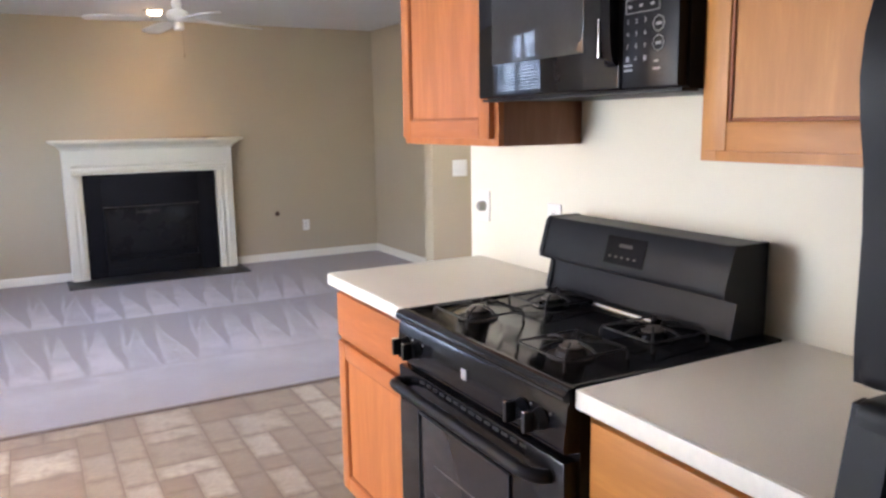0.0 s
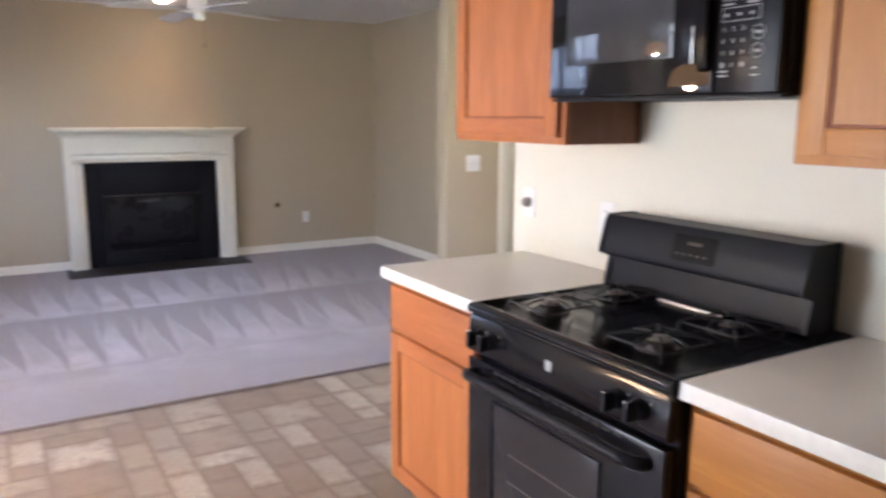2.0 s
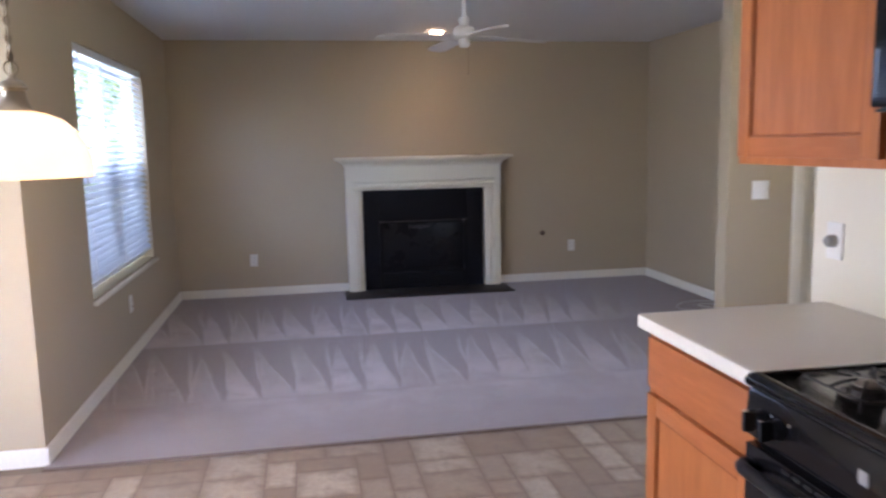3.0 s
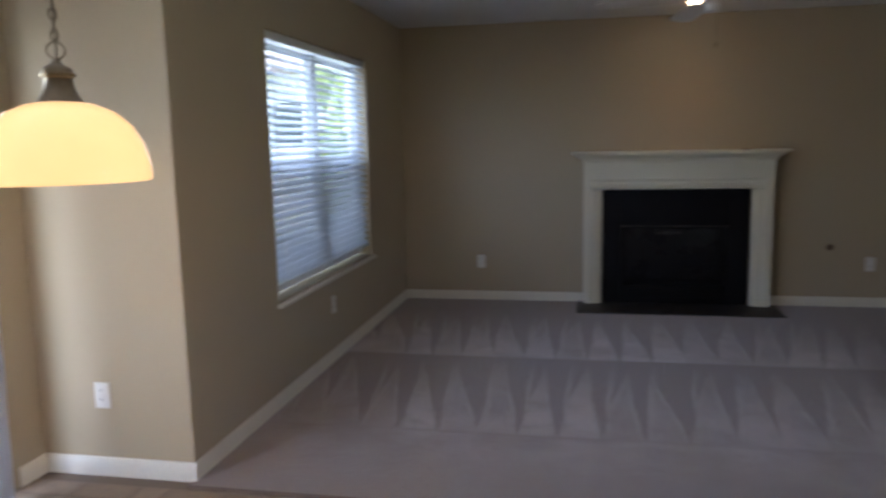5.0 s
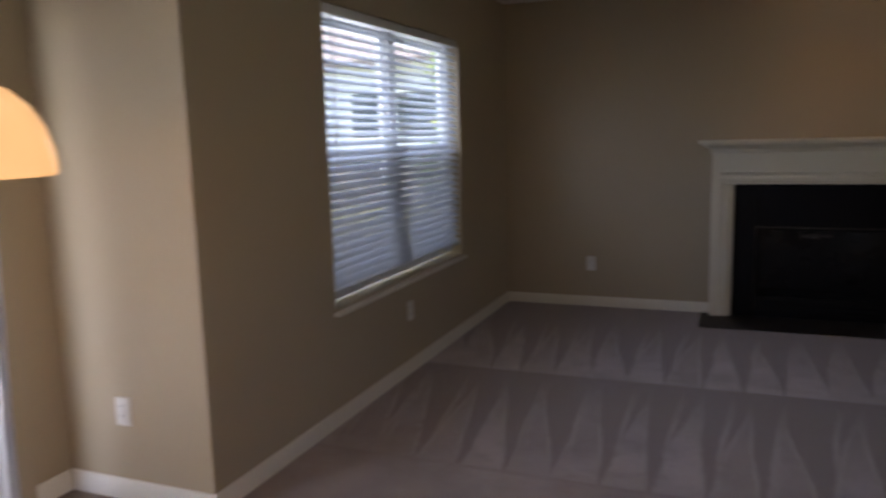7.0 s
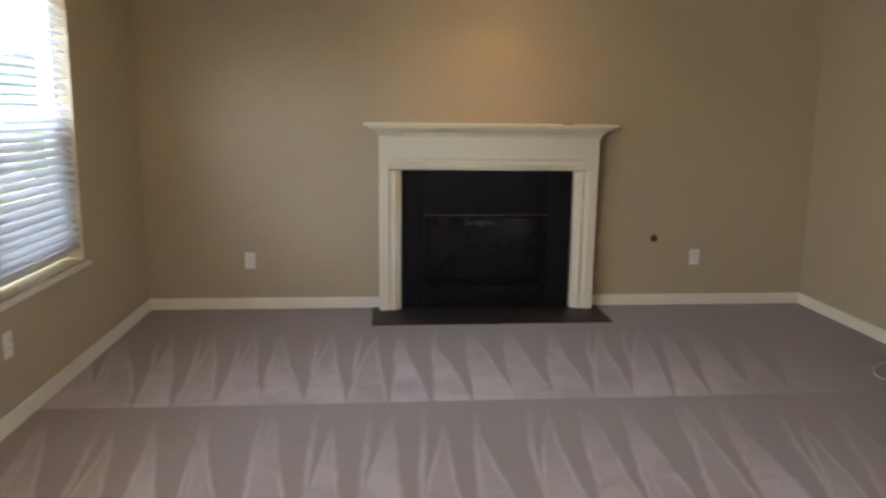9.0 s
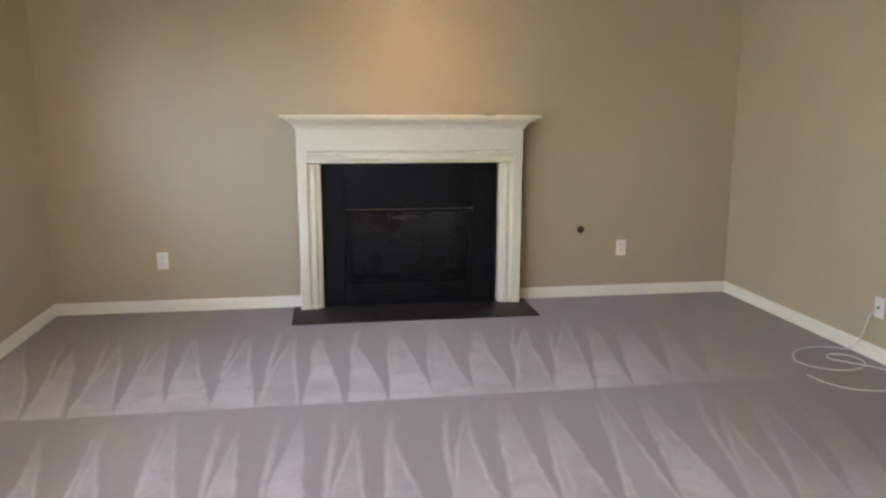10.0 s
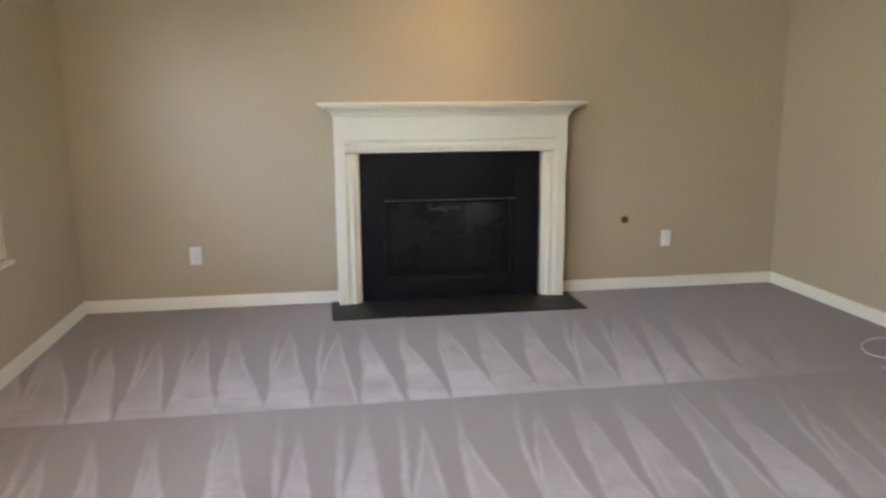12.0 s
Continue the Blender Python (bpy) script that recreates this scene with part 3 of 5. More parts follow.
part("leg", extrude_profile(leg_profile(FX0, 1, PY), 0.012, 1.0, "z"), MANTEL, fp, smooth=25)
part("leg", extrude_profile(leg_profile(FX1, -1, PY), 0.012, 1.0, "z"), MANTEL, fp, smooth=25)
part("header_moulding", extrude_profile([(YF, 1.0), (PY + 0.05, 1.0), (PY + 0.03, 1.008), (PY + 0.026, 1.03), (PY + 0.006, 1.036), (PY + 0.006, 1.055), (PY + 0.020, 1.064), (PY + 0.014, 1.082), (PY, 1.09), (PY, 1.096), (YF, 1.096)],
     FX0 + 0.066, FX1 - 0.066, "x"), MANTEL, fp, smooth=25)
part("frieze", boxes((FX0 + 0.0, FX1, PY + 0.002, YF, 1.0965, 1.235), (FX0, FX0 + 0.0655, PY, YF, 1.0005, 1.0965), (FX1 - 0.0655, FX1, PY, YF, 1.0005, 1.0965)), MANTEL, fp, smooth=None)


def crown_ring(z, out):
    return [(FX0 - out, YF), (FX0 - out, PY - out), (FX1 + out, PY - out), (FX1 + out, YF)], z


bm = bmesh.new()
prev = None
for z, out in ((1.235, 0.0), (1.24, 0.012), (1.252, 0.014), (1.266, 0.024), (1.28, 0.046), (1.292, 0.07), (1.298, 0.074), (1.304, 0.074)):
    pts, zz = crown_ring(z, out)
    ring = [bm.verts.new((x, y, zz)) for x, y in pts]
    if prev:
        for k in range(3):
            bm.faces.new((prev[k], prev[k + 1], ring[k + 1], ring[k]))
    prev = ring
bm.faces.new(prev)
part("crown_moulding", bm, MANTEL, fp, smooth=30)
part("mantel_shelf", B(FX0 - 0.10, FX1 + 0.10, PY - 0.10, YF, 1.3045, 1.326, bevel=0.005), MANTEL, fp)
# slate face with the firebox opening
BX0, BX1, BZ0, BZ1 = -0.935, -0.052, 0.17, 0.69
SY = PY + 0.06
for r in ((OX0 + 0.002, BX0 - 0.002, SY, YF, 0.013, 1.0), (BX1 + 0.002, OX1 - 0.002, SY, YF, 0.013, 1.0), (BX0 - 0.002, BX1 + 0.002, SY, YF, BZ1 + 0.003, 1.0)):
    part("slate_panel", B(*r, bevel=0.002), SLATE, fp)
part("firebox_base", B(BX0, BX1, SY + 0.002, YF, 0.013, BZ0, bevel=0.003), FIREBOX, fp)
box_ = part("firebox", boxes((BX0, BX0 + 0.03, SY - 0.006, YF, BZ0, BZ1), (BX1 - 0.03, BX1, SY - 0.006, YF, BZ0, BZ1), (BX0 + 0.03, BX1 - 0.03, SY + 0.05, YF, BZ0, BZ1)), FIREBOX, fp)
part("hood_edge", B(BX0, BX1, SY - 0.014, SY - 0.002, BZ1 - 0.007, BZ1, bevel=0.002), DUSTY, box_, "dusty grey metal edge of the hood")
part("glass_door", B(BX0 + 0.03, BX1 - 0.03, SY + 0.012, SY + 0.02, BZ0 + 0.06, BZ1 - 0.03, bevel=0.002), FIREGLASS, box_)
for k in range(3):
    part("louvre", B(BX0 + 0.05, BX1 - 0.05, SY - 0.004, SY + 0.01, 0.05 + k * 0.038, 0.07 + k * 0.038, bevel=0.002), FIREBOX, fp)
rng = random.Random(4)
bm = bmesh.new()
x = -0.64
for w, h in ((0.006, 0.05), (0.03, 0.012), (0.012, 0.03), (0.02, 0.026), (0.016, 0.034), (0.006, 0.05), (0.022, 0.02), (0.014, 0.032), (0.02, 0.018)):
    box(bm, x, x + w, SY + 0.0085, SY + 0.0112, 0.628 - h / 2 + rng.uniform(-0.006, 0.006), 0.628 + h / 2)
    x += w + 0.008
part("soot_smear", bm, SOOT, box_, "grey smeared marks on the glass")
for a in (BX0 + 0.03, BX1 - 0.036):
    part("firebox_seam", B(a, a + 0.006, SY + 0.006, SY + 0.012, BZ0 + 0.06, BZ1 - 0.03), FIREBOX, box_)
solo("hearth", B(-1.30, 0.335, 4.875, PY + 0.10, 0.0, 0.0118, bevel=0.002), HEARTHM, "black slate hearth slab set into the carpet", "hearth")
solo("mantel_latch", boxes((0.0, 0.07, 5.14, 5.155, 1.326, 1.331), bevel=0.001), RUST, "small rusty metal strip lying on the mantel", "metal strip")

# ---- outlets, switch, wall fittings ----


def outlet(loc, rz, label="white duplex outlet cover on a wall", kind="duplex"):
    o = thing("wall_outlet" if kind != "switch" else "light_switch", loc, label, "outlet" if kind != "switch" else "switch", rz=rz, local=True)
    w = 0.116 if kind == "switch" else 0.072
    part("cover_plate", B(-w / 2, w / 2, -0.007, 0.0, -0.058, 0.058, bevel=0.003), PLATE, o)
    if kind == "duplex":
        for s in (-0.02, 0.02):
            sk = part("socket", lathe([(0.0, -0.0095), (0.016, -0.0095), (0.017, -0.007)], (0, 0, s), 16, "y"), PLATE, o)
            part("slot", boxes((-0.007, -0.0045, -0.0103, -0.009, s - 0.002, s + 0.008), (0.0045, 0.007, -0.0103, -0.009, s - 0.002, s + 0.008)), DARKHOLE, sk)
        part("screw", C((0, -0.0085, 0), (0, -0.006, 0), 0.003, n=10), PLATE, o)
    if kind == "switch":
        for s in (-0.023, 0.023):
            part("toggle", B(s - 0.005, s + 0.005, -0.018, -0.006, -0.004, 0.012, bevel=0.002), PLATE, o)
    if kind == "jack":
        part("cable_socket", C((0, -0.016, 0), (0, -0.006, 0), 0.006, n=12), DARKHOLE, o)
    if kind == "plug":
        part("round_plug", lathe([(0.0, -0.034), (0.014, -0.033), (0.019, -0.026), (0.02, -0.008), (0.02, -0.007)], (0, 0, 0.0), 18, "y"), BURNER, o, "dull grey round plug")
    return o


outlet((-2.159, YF, 0.357), 0, "white duplex outlet cover low on the tan wall")
outlet((1.075, YF, 0.365), 0, "white duplex outlet cover beside the gas stub")
outlet((-3.284, YN, 0.371), 0, "white duplex outlet cover on the nook wall")
outlet((XL, 3.34, 0.383), 90, "white duplex outlet cover under the window")
outlet((XR, 3.728, 0.30), -90, "white cable jack plate above a coiled cable", "jack")
outlet((1.18, YH, 1.112), 0, "white double light switch on the stub wall", "switch")
outlet((0.0, -0.02, 1.113), -90, "white outlet cover with a grey round plug", "plug")
outlet((0.0, -0.462, 1.10), -90, "white outlet cover behind the range")
outlet((0.0, -1.665, 1.086), -90, "white outlet cover beside the refrigerator")
gs = thing("gas_stub", (0.762, YF, 0.505), "rusty capped gas pipe stub in the wall", "pipe", local=True)
part("escutcheon", lathe([(0.026, 0.0), (0.026, -0.003), (0.014, -0.006), (0.0, -0.006)], (0, 0, 0), 18, "y"), RUST, gs)
part("pipe_cap", C((0, -0.03, 0), (0, -0.006, 0), 0.012, n=12), RUST, gs)

# coiled cable on the carpet under the jack
cb = thing("coaxial_cable", (1.62, 3.7, 0), "white coaxial cable lying coiled on the carpet", "cable")
pts = [(XR - 0.016, 3.739, 0.296), (XR - 0.05, 3.74, 0.25), (XR - 0.045, 3.80, 0.10), (XR - 0.07, 3.86, 0.03), (1.79, 3.95, 0.012), (1.66, 3.96, 0.012), (1.53, 3.88, 0.012), (1.455, 3.745, 0.012),
       (1.50, 3.64, 0.012), (1.60, 3.575, 0.012), (1.72, 3.585, 0.014), (1.80, 3.66, 0.02), (1.78, 3.77, 0.022), (1.69, 3.80, 0.022), (1.645, 3.74, 0.02), (1.70, 3.66, 0.022), (1.82, 3.55, 0.016), (1.84, 3.40, 0.012),
       (1.74, 3.29, 0.012), (1.60, 3.275, 0.012), (1.47, 3.32, 0.012), (1.40, 3.42, 0.012), (1.375, 3.53, 0.014)]


def smooth_path(p, k=5):
    out = []
    P = [Vector(q) for q in p]
    for i in range(len(P) - 1):
        a, b, c, d = P[max(i - 1, 0)], P[i], P[i + 1], P[min(i + 2, len(P) - 1)]
        for j in range(k):
            t = j / k
            out.append(0.5 * ((2 * b) + (c - a) * t + (2 * a - 5 * b + 4 * c - d) * t * t + (3 * b - a - 3 * c + d) * t ** 3))
    return out + [P[-1]]


part("cable", tube(smooth_path(pts), 0.0036, 8), CORDW, cb)
part("connector", C((1.375, 3.53, 0.014), (1.37, 3.555, 0.014), 0.0058, n=10), CHROME, cb, "metal cable end")

# ---- kitchen base units ----
XF = -0.61    # face of the base cabinets


def panel_door(name, parent, x, y0, y1, z0, z1, th=0.02, rail=0.057, up=OAK, level=OAKH):
    """A frame-and-panel door facing -x; returns the frame."""
    fr = part(name, B(x - th + 0.009, x - 0.001, y0 + rail - 0.002, y1 - rail + 0.002, z0 + rail - 0.002, z1 - rail + 0.002), up, parent)
    for a, b in ((y0, y0 + rail), (y1 - rail, y1)):
        part("stile", B(x - th, x, a, b, z0, z1, bevel=0.003), up, fr)
    for a, b in ((z0, z0 + rail), (z1 - rail, z1)):
        part("rail", B(x - th, x, y0 + rail + 0.0005, y1 - rail - 0.0005, a, b, bevel=0.003), level, fr)
    for r in ((y0 + rail, y0 + rail + 0.007, z0 + rail, z1 - rail), (y1 - rail - 0.007, y1 - rail, z0 + rail, z1 - rail), (y0 + rail + 0.007, y1 - rail - 0.007, z0 + rail, z0 + rail + 0.007), (y0 + rail + 0.007, y1 - rail - 0.007, z1 - rail - 0.007, z1 - rail)):
        part("bead", B(x - th + 0.004, x - th + 0.010, *r, bevel=0.002), BEAD, fr)
    return fr


def base_cabinet(y0, y1, label, up=OAK, level=OAKH):
    c = thing("base_cabinet", (-0.3, (y0 + y1) / 2, 0), label, "cabinet", "kitchen base cabinets")
    part("body", boxes((XF + 0.02, -0.002, y0, y0 + 0.016, 0.10, 0.874), (XF + 0.02, -0.002, y1 - 0.016, y1, 0.10, 0.874), (XF + 0.02, -0.002, y0 + 0.016, y1 - 0.016, 0.10, 0.116), (-0.02, -0.002, y0 + 0.016, y1 - 0.016, 0.116, 0.874)), OAKD, c)
    part("face_frame", boxes((XF, XF + 0.0195, y0, y0 + 0.038, 0.10, 0.874), (XF, XF + 0.0195, y1 - 0.038, y1, 0.10, 0.874), (XF, XF + 0.0195, y0 + 0.038, y1 - 0.038, 0.836, 0.874),
         (XF, XF + 0.0195, y0 + 0.038, y1 - 0.038, 0.665, 0.70), (XF, XF + 0.0195, y0 + 0.038, y1 - 0.038, 0.10, 0.14), bevel=0.001), up, c)
    part("toe_kick", B(XF + 0.075, XF + 0.09, y0 + 0.001, y1 - 0.001, 0.002, 0.10), OAKD, c)
    part("drawer_front", B(XF - 0.02, XF - 0.0005, y0 + 0.022, y1 - 0.022, 0.697, 0.852, bevel=0.004), level, c)
    panel_door("door", c, XF - 0.0005, y0 + 0.022, y1 - 0.022, 0.122, 0.678, up=up, level=level)
    return c


def worktop(y0, y1, label):
    w = thing("worktop", (-0.32, (y0 + y1) / 2, 0.874), label, "countertop", "laminate worktops")
    bm = B(-0.640, -0.002, y0, y1, 0.8745, 0.914, bevel=0.003)
    part("top_surface", bm, COUNTER, w)
    part("front_edge", B(-0.650, -0.6402, y0, y1, 0.8745, 0.9142, bevel=0.004), EDGE, w, "white rounded laminate front edge")
    return w


base_cabinet(-0.608, -0.012, "honey oak base cabinet with drawer beside the range")
base_cabinet(-1.93, -1.378, "yellower oak base cabinet between range and refrigerator", up=OAKY, level=OAKYH)
w1 = worktop(-0.6085, 0.0, "beige laminate worktop with white edge")
part("end_edge", B(-0.640, -0.002, 0.0002, 0.010, 0.8745, 0.9142, bevel=0.004), EDGE, w1, "white laminate end edge")
worktop(-1.93, -1.3765, "beige laminate worktop with white edge near the refrigerator")

# ---- upper units ----
ZU, XU = 1.36, -0.315


def wall_cabinet(y0, y1, z0, z1, label, doors=1, up=OAK, level=OAKH):
    c = thing("wall_cabinet", (-0.16, (y0 + y1) / 2, z0), label, "cabinet", "kitchen wall cabinets")
    part("body", boxes((XU + 0.02, -0.002, y0, y0 + 0.014, z0, z1), (XU + 0.02, -0.002, y1 - 0.014, y1, z0, z1), (XU + 0.02, -0.002, y0 + 0.014, y1 - 0.014, z0 + 0.02, z0 + 0.035), (XU + 0.02, -0.002, y0 + 0.014, y1 - 0.014, z1 - 0.014, z1)), OAKD, c)
    part("face_frame", boxes((XU, XU + 0.0195, y0, y0 + 0.038, z0, z1), (XU, XU + 0.0195, y1 - 0.038, y1, z0, z1), (XU, XU + 0.0195, y0 + 0.038, y1 - 0.038, z0, z0 + 0.04), (XU, XU + 0.0195, y0 + 0.038, y1 - 0.038, z1 - 0.04, z1), bevel=0.001), up, c)
    w = (y1 - y0 - 0.04) / doors
    for k in range(doors):
        panel_door("door", c, XU - 0.0005, y0 + 0.02 + k * w + 0.002, y0 + 0.02 + (k + 1) * w - 0.002, z0 + 0.022, z1 - 0.022, up=up, level=level)
    return c


wall_cabinet(-0.595, 0.025, ZU, 2.13, "honey oak wall cabinet with a closed panel door")
wall_cabinet(-1.93, -1.363, ZU - 0.014, 2.13, "yellower oak wall cabinet beside the refrigerator", up=OAKY, level=OAKYH)
wall_cabinet(-1.3605, -0.5975, 1.905, 2.13, "short honey oak wall cabinet over the microwave", 2)

# ---- gas range ----
RY0, RY1 = -1.372, -0.61
rg = thing("gas_range", (-0.34, -0.992, 0), "black freestanding gas range with four burners", "range")
part("body", boxes((-0.63, -0.03, RY0, RY1, 0.02, 0.885), bevel=0.004), BLACK, rg)
part("cooktop", extrude_profile([(-0.665, 0.886), (-0.672, 0.893), (-0.672, 0.905), (-0.664, 0.914), (-0.640, 0.916), (-0.628, 0.909), (-0.15, 0.909), (-0.14, 0.918), (-0.03, 0.918), (-0.03, 0.886)], RY0, RY1, "y"), BLACK, rg, smooth=50)
part("cooktop_side_lip", B(-0.64, -0.15, RY1 - 0.016, RY1, 0.9092, 0.9155, bevel=0.003), BLACK, rg)
part("cooktop_side_lip", B(-0.64, -0.15, RY0, RY0 + 0.016, 0.9092, 0.9155, bevel=0.003), BLACK, rg)
cp = part("control_panel", extrude_profile([(-0.631, 0.775), (-0.668, 0.778), (-0.672, 0.79), (-0.662, 0.876), (-0.655, 0.8855), (-0.631, 0.8855)], RY0 + 0.002, RY1 - 0.002, "y"), BLACK, rg, smooth=40)
part("trim_line", B(-0.6735, -0.670, RY0 + 0.003, RY1 - 0.003, 0.8925, 0.8965), BLACKM, rg)
part("badge", B(-0.6705, -0.668, -0.992, -0.968, 0.818, 0.845, bevel=0.0005), BADGE, cp, "small silver square badge")
for y in (-0.675, -0.735, -1.225, -1.292):
    kn = part("knob", lathe([(0.0, -0.022), (0.019, -0.02), (0.022, -0.004), (0.024, 0.0)], (-0.669, y, 0.828), 20, "x"), BLACKM, cp)
    part("knob_grip", B(-0.715, -0.689, y - 0.006, y + 0.006, 0.806, 0.850, bevel=0.003), BLACKM, kn)
    part("pointer", B(-0.7155, -0.6885, y - 0.0045, y + 0.0045, 0.8502, 0.8525, bevel=0.0008), CHROME, kn, "light pointer stripe")
    part("legend_mark", B(-0.6702, -0.668, y - 0.034, y - 0.029, 0.846, 0.851), PRINT, kn)
    part("legend_mark", B(-0.6702, -0.668, y + 0.029, y + 0.034, 0.824, 0.829), PRINT, kn)
dr = part("oven_door", B(-0.668, -0.632, RY0 + 0.004, RY1 - 0.004, 0.20, 0.758, bevel=0.006), BLACK, rg)
part("door_window", B(-0.6705, -0.660, -1.175, -0.745, 0.335, 0.652, bevel=0.004), OVENGLASS, dr, "dark reflective oven window")
for z in (0.45, 0.53):
    part("rack_bar", B(-0.6712, -0.6703, -1.165, -0.82, z, z + 0.003), DUSTY, dr, "oven rack seen through the window")
part("window_frame", boxes((-0.674, -0.6685, -1.182, -1.1755, 0.328, 0.659), (-0.674, -0.6685, -0.7445, -0.738, 0.328, 0.659), (-0.674, -0.6685, -1.1755, -0.7445, 0.6525, 0.659), (-0.674, -0.6685, -1.1755, -0.7445, 0.328, 0.3345), bevel=0.001), BLACKM, dr)
part("handle", tube(smooth_path([(-0.668, RY0 + 0.055, 0.712), (-0.69, RY0 + 0.059, 0.716), (-0.708, RY0 + 0.085, 0.72), (-0.712, RY0 + 0.13, 0.722), (-0.712, -0.992, 0.722), (-0.712, RY1 - 0.11, 0.722), (-0.708, RY1 - 0.06, 0.72), (-0.69, RY1 - 0.034, 0.716), (-0.668, RY1 - 0.03, 0.712)], 5), 0.015, 12), BLACKM, dr, "black moulded bar handle")
for k in range(14):
    y = -1.24 + k * 0.036
    part("vent_slot", B(-0.6695, -0.667, y, y + 0.024, 0.7405, 0.7475), DARKHOLE, dr)
part("drawer", B(-0.664, -0.632, RY0 + 0.004, RY1 - 0.004, 0.04, 0.188, bevel=0.006), BLACK, rg)
for x, y in ((-0.58, RY0 + 0.05), (-0.58, RY1 - 0.05), (-0.08, RY0 + 0.05), (-0.08, RY1 - 0.05)):
    part("levelling_foot", C((x, y, 0.0), (x, y, 0.022), 0.02, n=12), BLACKM, rg)
RG0 = RY0 + 0.052
bgd = part("backguard", extrude_profile([(-0.03, 0.886), (-0.145, 0.919), (-0.135, 0.935), (-0.125, 1.005), (-0.128, 1.012), (-0.168, 1.022), (-0.170, 1.034), (-0.146, 1.126), (-0.136, 1.140), (-0.03, 1.140)], RG0, RY1, "y"), BLACKM, rg, smooth=30)
part("end_cap", extrude_profile([(-0.028, 0.92), (-0.148, 0.92), (-0.129, 1.005), (-0.172, 1.02), (-0.174, 1.036), (-0.148, 1.129), (-0.137, 1.1425), (-0.028, 1.1425)], RG0 - 0.001, RG0 + 0.016, "y"), BLACKM, rg)
part("end_cap", extrude_profile([(-0.028, 0.92), (-0.148, 0.92), (-0.129, 1.005), (-0.172, 1.02), (-0.174, 1.036), (-0.148, 1.129), (-0.137, 1.1425), (-0.028, 1.1425)], RY1 - 0.016, RY1 + 0.001, "y"), BLACKM, rg)


def on_guard(y0, y1, s0, s1, out=0.0015):
    """A thin plate on the sloping face of the backguard, s from its lower (0) to its upper edge (1)."""
    a, b = Vector((-0.170, 0, 1.034)), Vector((-0.146, 0, 1.126))
    nrm = Vector((-(b.z - a.z), 0, b.x - a.x)).normalized()
    bm = bmesh.new()
    vs = []
    for o in (0.0, out):
        for y, s in ((y0, s0), (y1, s0), (y1, s1), (y0, s1)):
            p = a + (b - a) * s + nrm * o
            vs.append(bm.verts.new((p.x, y, p.z)))
    for q in ((3, 2, 1, 0), (4, 5, 6, 7), (0, 1, 5, 4), (1, 2, 6, 5), (2, 3, 7, 6), (3, 0, 4, 7)):
        bm.faces.new([vs[i] for i in q])
    return bm


dp = part("clock_display", on_guard(-1.05, -0.90, 0.12, 0.92), GLASSBLK, bgd, "dark digital clock panel")
for k in range(5):
    part("legend_mark", on_guard(-0.925 - k * 0.024, -0.915 - k * 0.024, 0.3, 0.36, 0.0025), SOOT, dp)
part("legend_mark", on_guard(-1.0, -0.95, 0.62, 0.72, 0.0025), SOOT, dp)
part("centre_strip", lathe([(0.0, -0.115), (0.012, -0.112), (0.013, 0.112), (0.0, 0.115)], (-0.178, -0.995, 0.918), 10, "y"), CHROME, rg, "bright metal vent strip")
# burners and grates
for bx, by, big in ((-0.51, -0.79, 1), (-0.51, -1.19, 1), (-0.262, -0.79, 0), (-0.262, -1.19, 0)):
    br = part("burner", lathe([(0.056, 0.9095), (0.054, 0.9125), (0.045, 0.9105), (0.036, 0.911), (0.034, 0.924), (0.028, 0.929), (0.0, 0.93)], (bx, by, 0), 28), BURNT if big else BLACK, rg)
    part("burner_cap", lathe([(0.027, 0.9305), (0.029, 0.935), (0.024, 0.9385), (0.0, 0.939)], (bx, by, 0), 24), BURNER, br)
    g = part("grate", tube([(bx + s * 0.088, by + t * 0.088, 0.934) for s, t in ((-1, -0.85), (-0.85, -1), (0.85, -1), (1, -0.85), (1, 0.85), (0.85, 1), (-0.85, 1), (-1, 0.85))], 0.0028, 8, True), IRON, rg)
    for a in range(4):
        u, w = math.cos((a + 0.5) * math.pi / 2), math.sin((a + 0.5) * math.pi / 2)
        part("grate_finger", tube(smooth_path([(bx + u * 0.122, by + w * 0.122, 0.935), (bx + u * 0.08, by + w * 0.08, 0.944), (bx + u * 0.03, by + w * 0.03, 0.946)], 4), 0.003, 8), IRON, g)
        u, w = math.cos(a * math.pi / 2), math.sin(a * math.pi / 2)
        part("grate_finger", tube(smooth_path([(bx + u * 0.088, by + w * 0.088, 0.934), (bx + u * 0.06, by + w * 0.06, 0.943), (bx + u * 0.026, by + w * 0.026, 0.945)], 4), 0.0034, 8), IRON, g)
        part("grate_leg", tube(smooth_path([(bx + (u - w) * 0.081, by + (u + w) * 0.081, 0.934), (bx + (u - w) * 0.088, by + (u + w) * 0.088, 0.925), (bx + (u - w) * 0.087, by + (u + w) * 0.087, 0.910)], 3), 0.0034, 8), IRON, g)

# ---- microwave ----
MZ0, MZ1, MX = 1.492, 1.903, -0.385
MY0, MY1 = -1.362, -0.598
mw = thing("microwave", (-0.2, -0.98, MZ0), "black over-the-range microwave oven", "microwave")
part("body", B(MX + 0.03, -0.004, MY0, MY1, MZ0, MZ1, bevel=0.003), BLACKM, mw)
md = part("door", B(MX, MX + 0.029, -1.190, MY1, MZ0 + 0.006, MZ1 - 0.05, bevel=0.008, seg=3), GLASSBLK, mw, "glossy black microwave door")
part("door_window", B(MX - 0.0015, MX + 0.004, -1.065, -0.672, MZ0 + 0.095, MZ1 - 0.115, bevel=0.001), MWGLASS, md, "grey mesh microwave window")
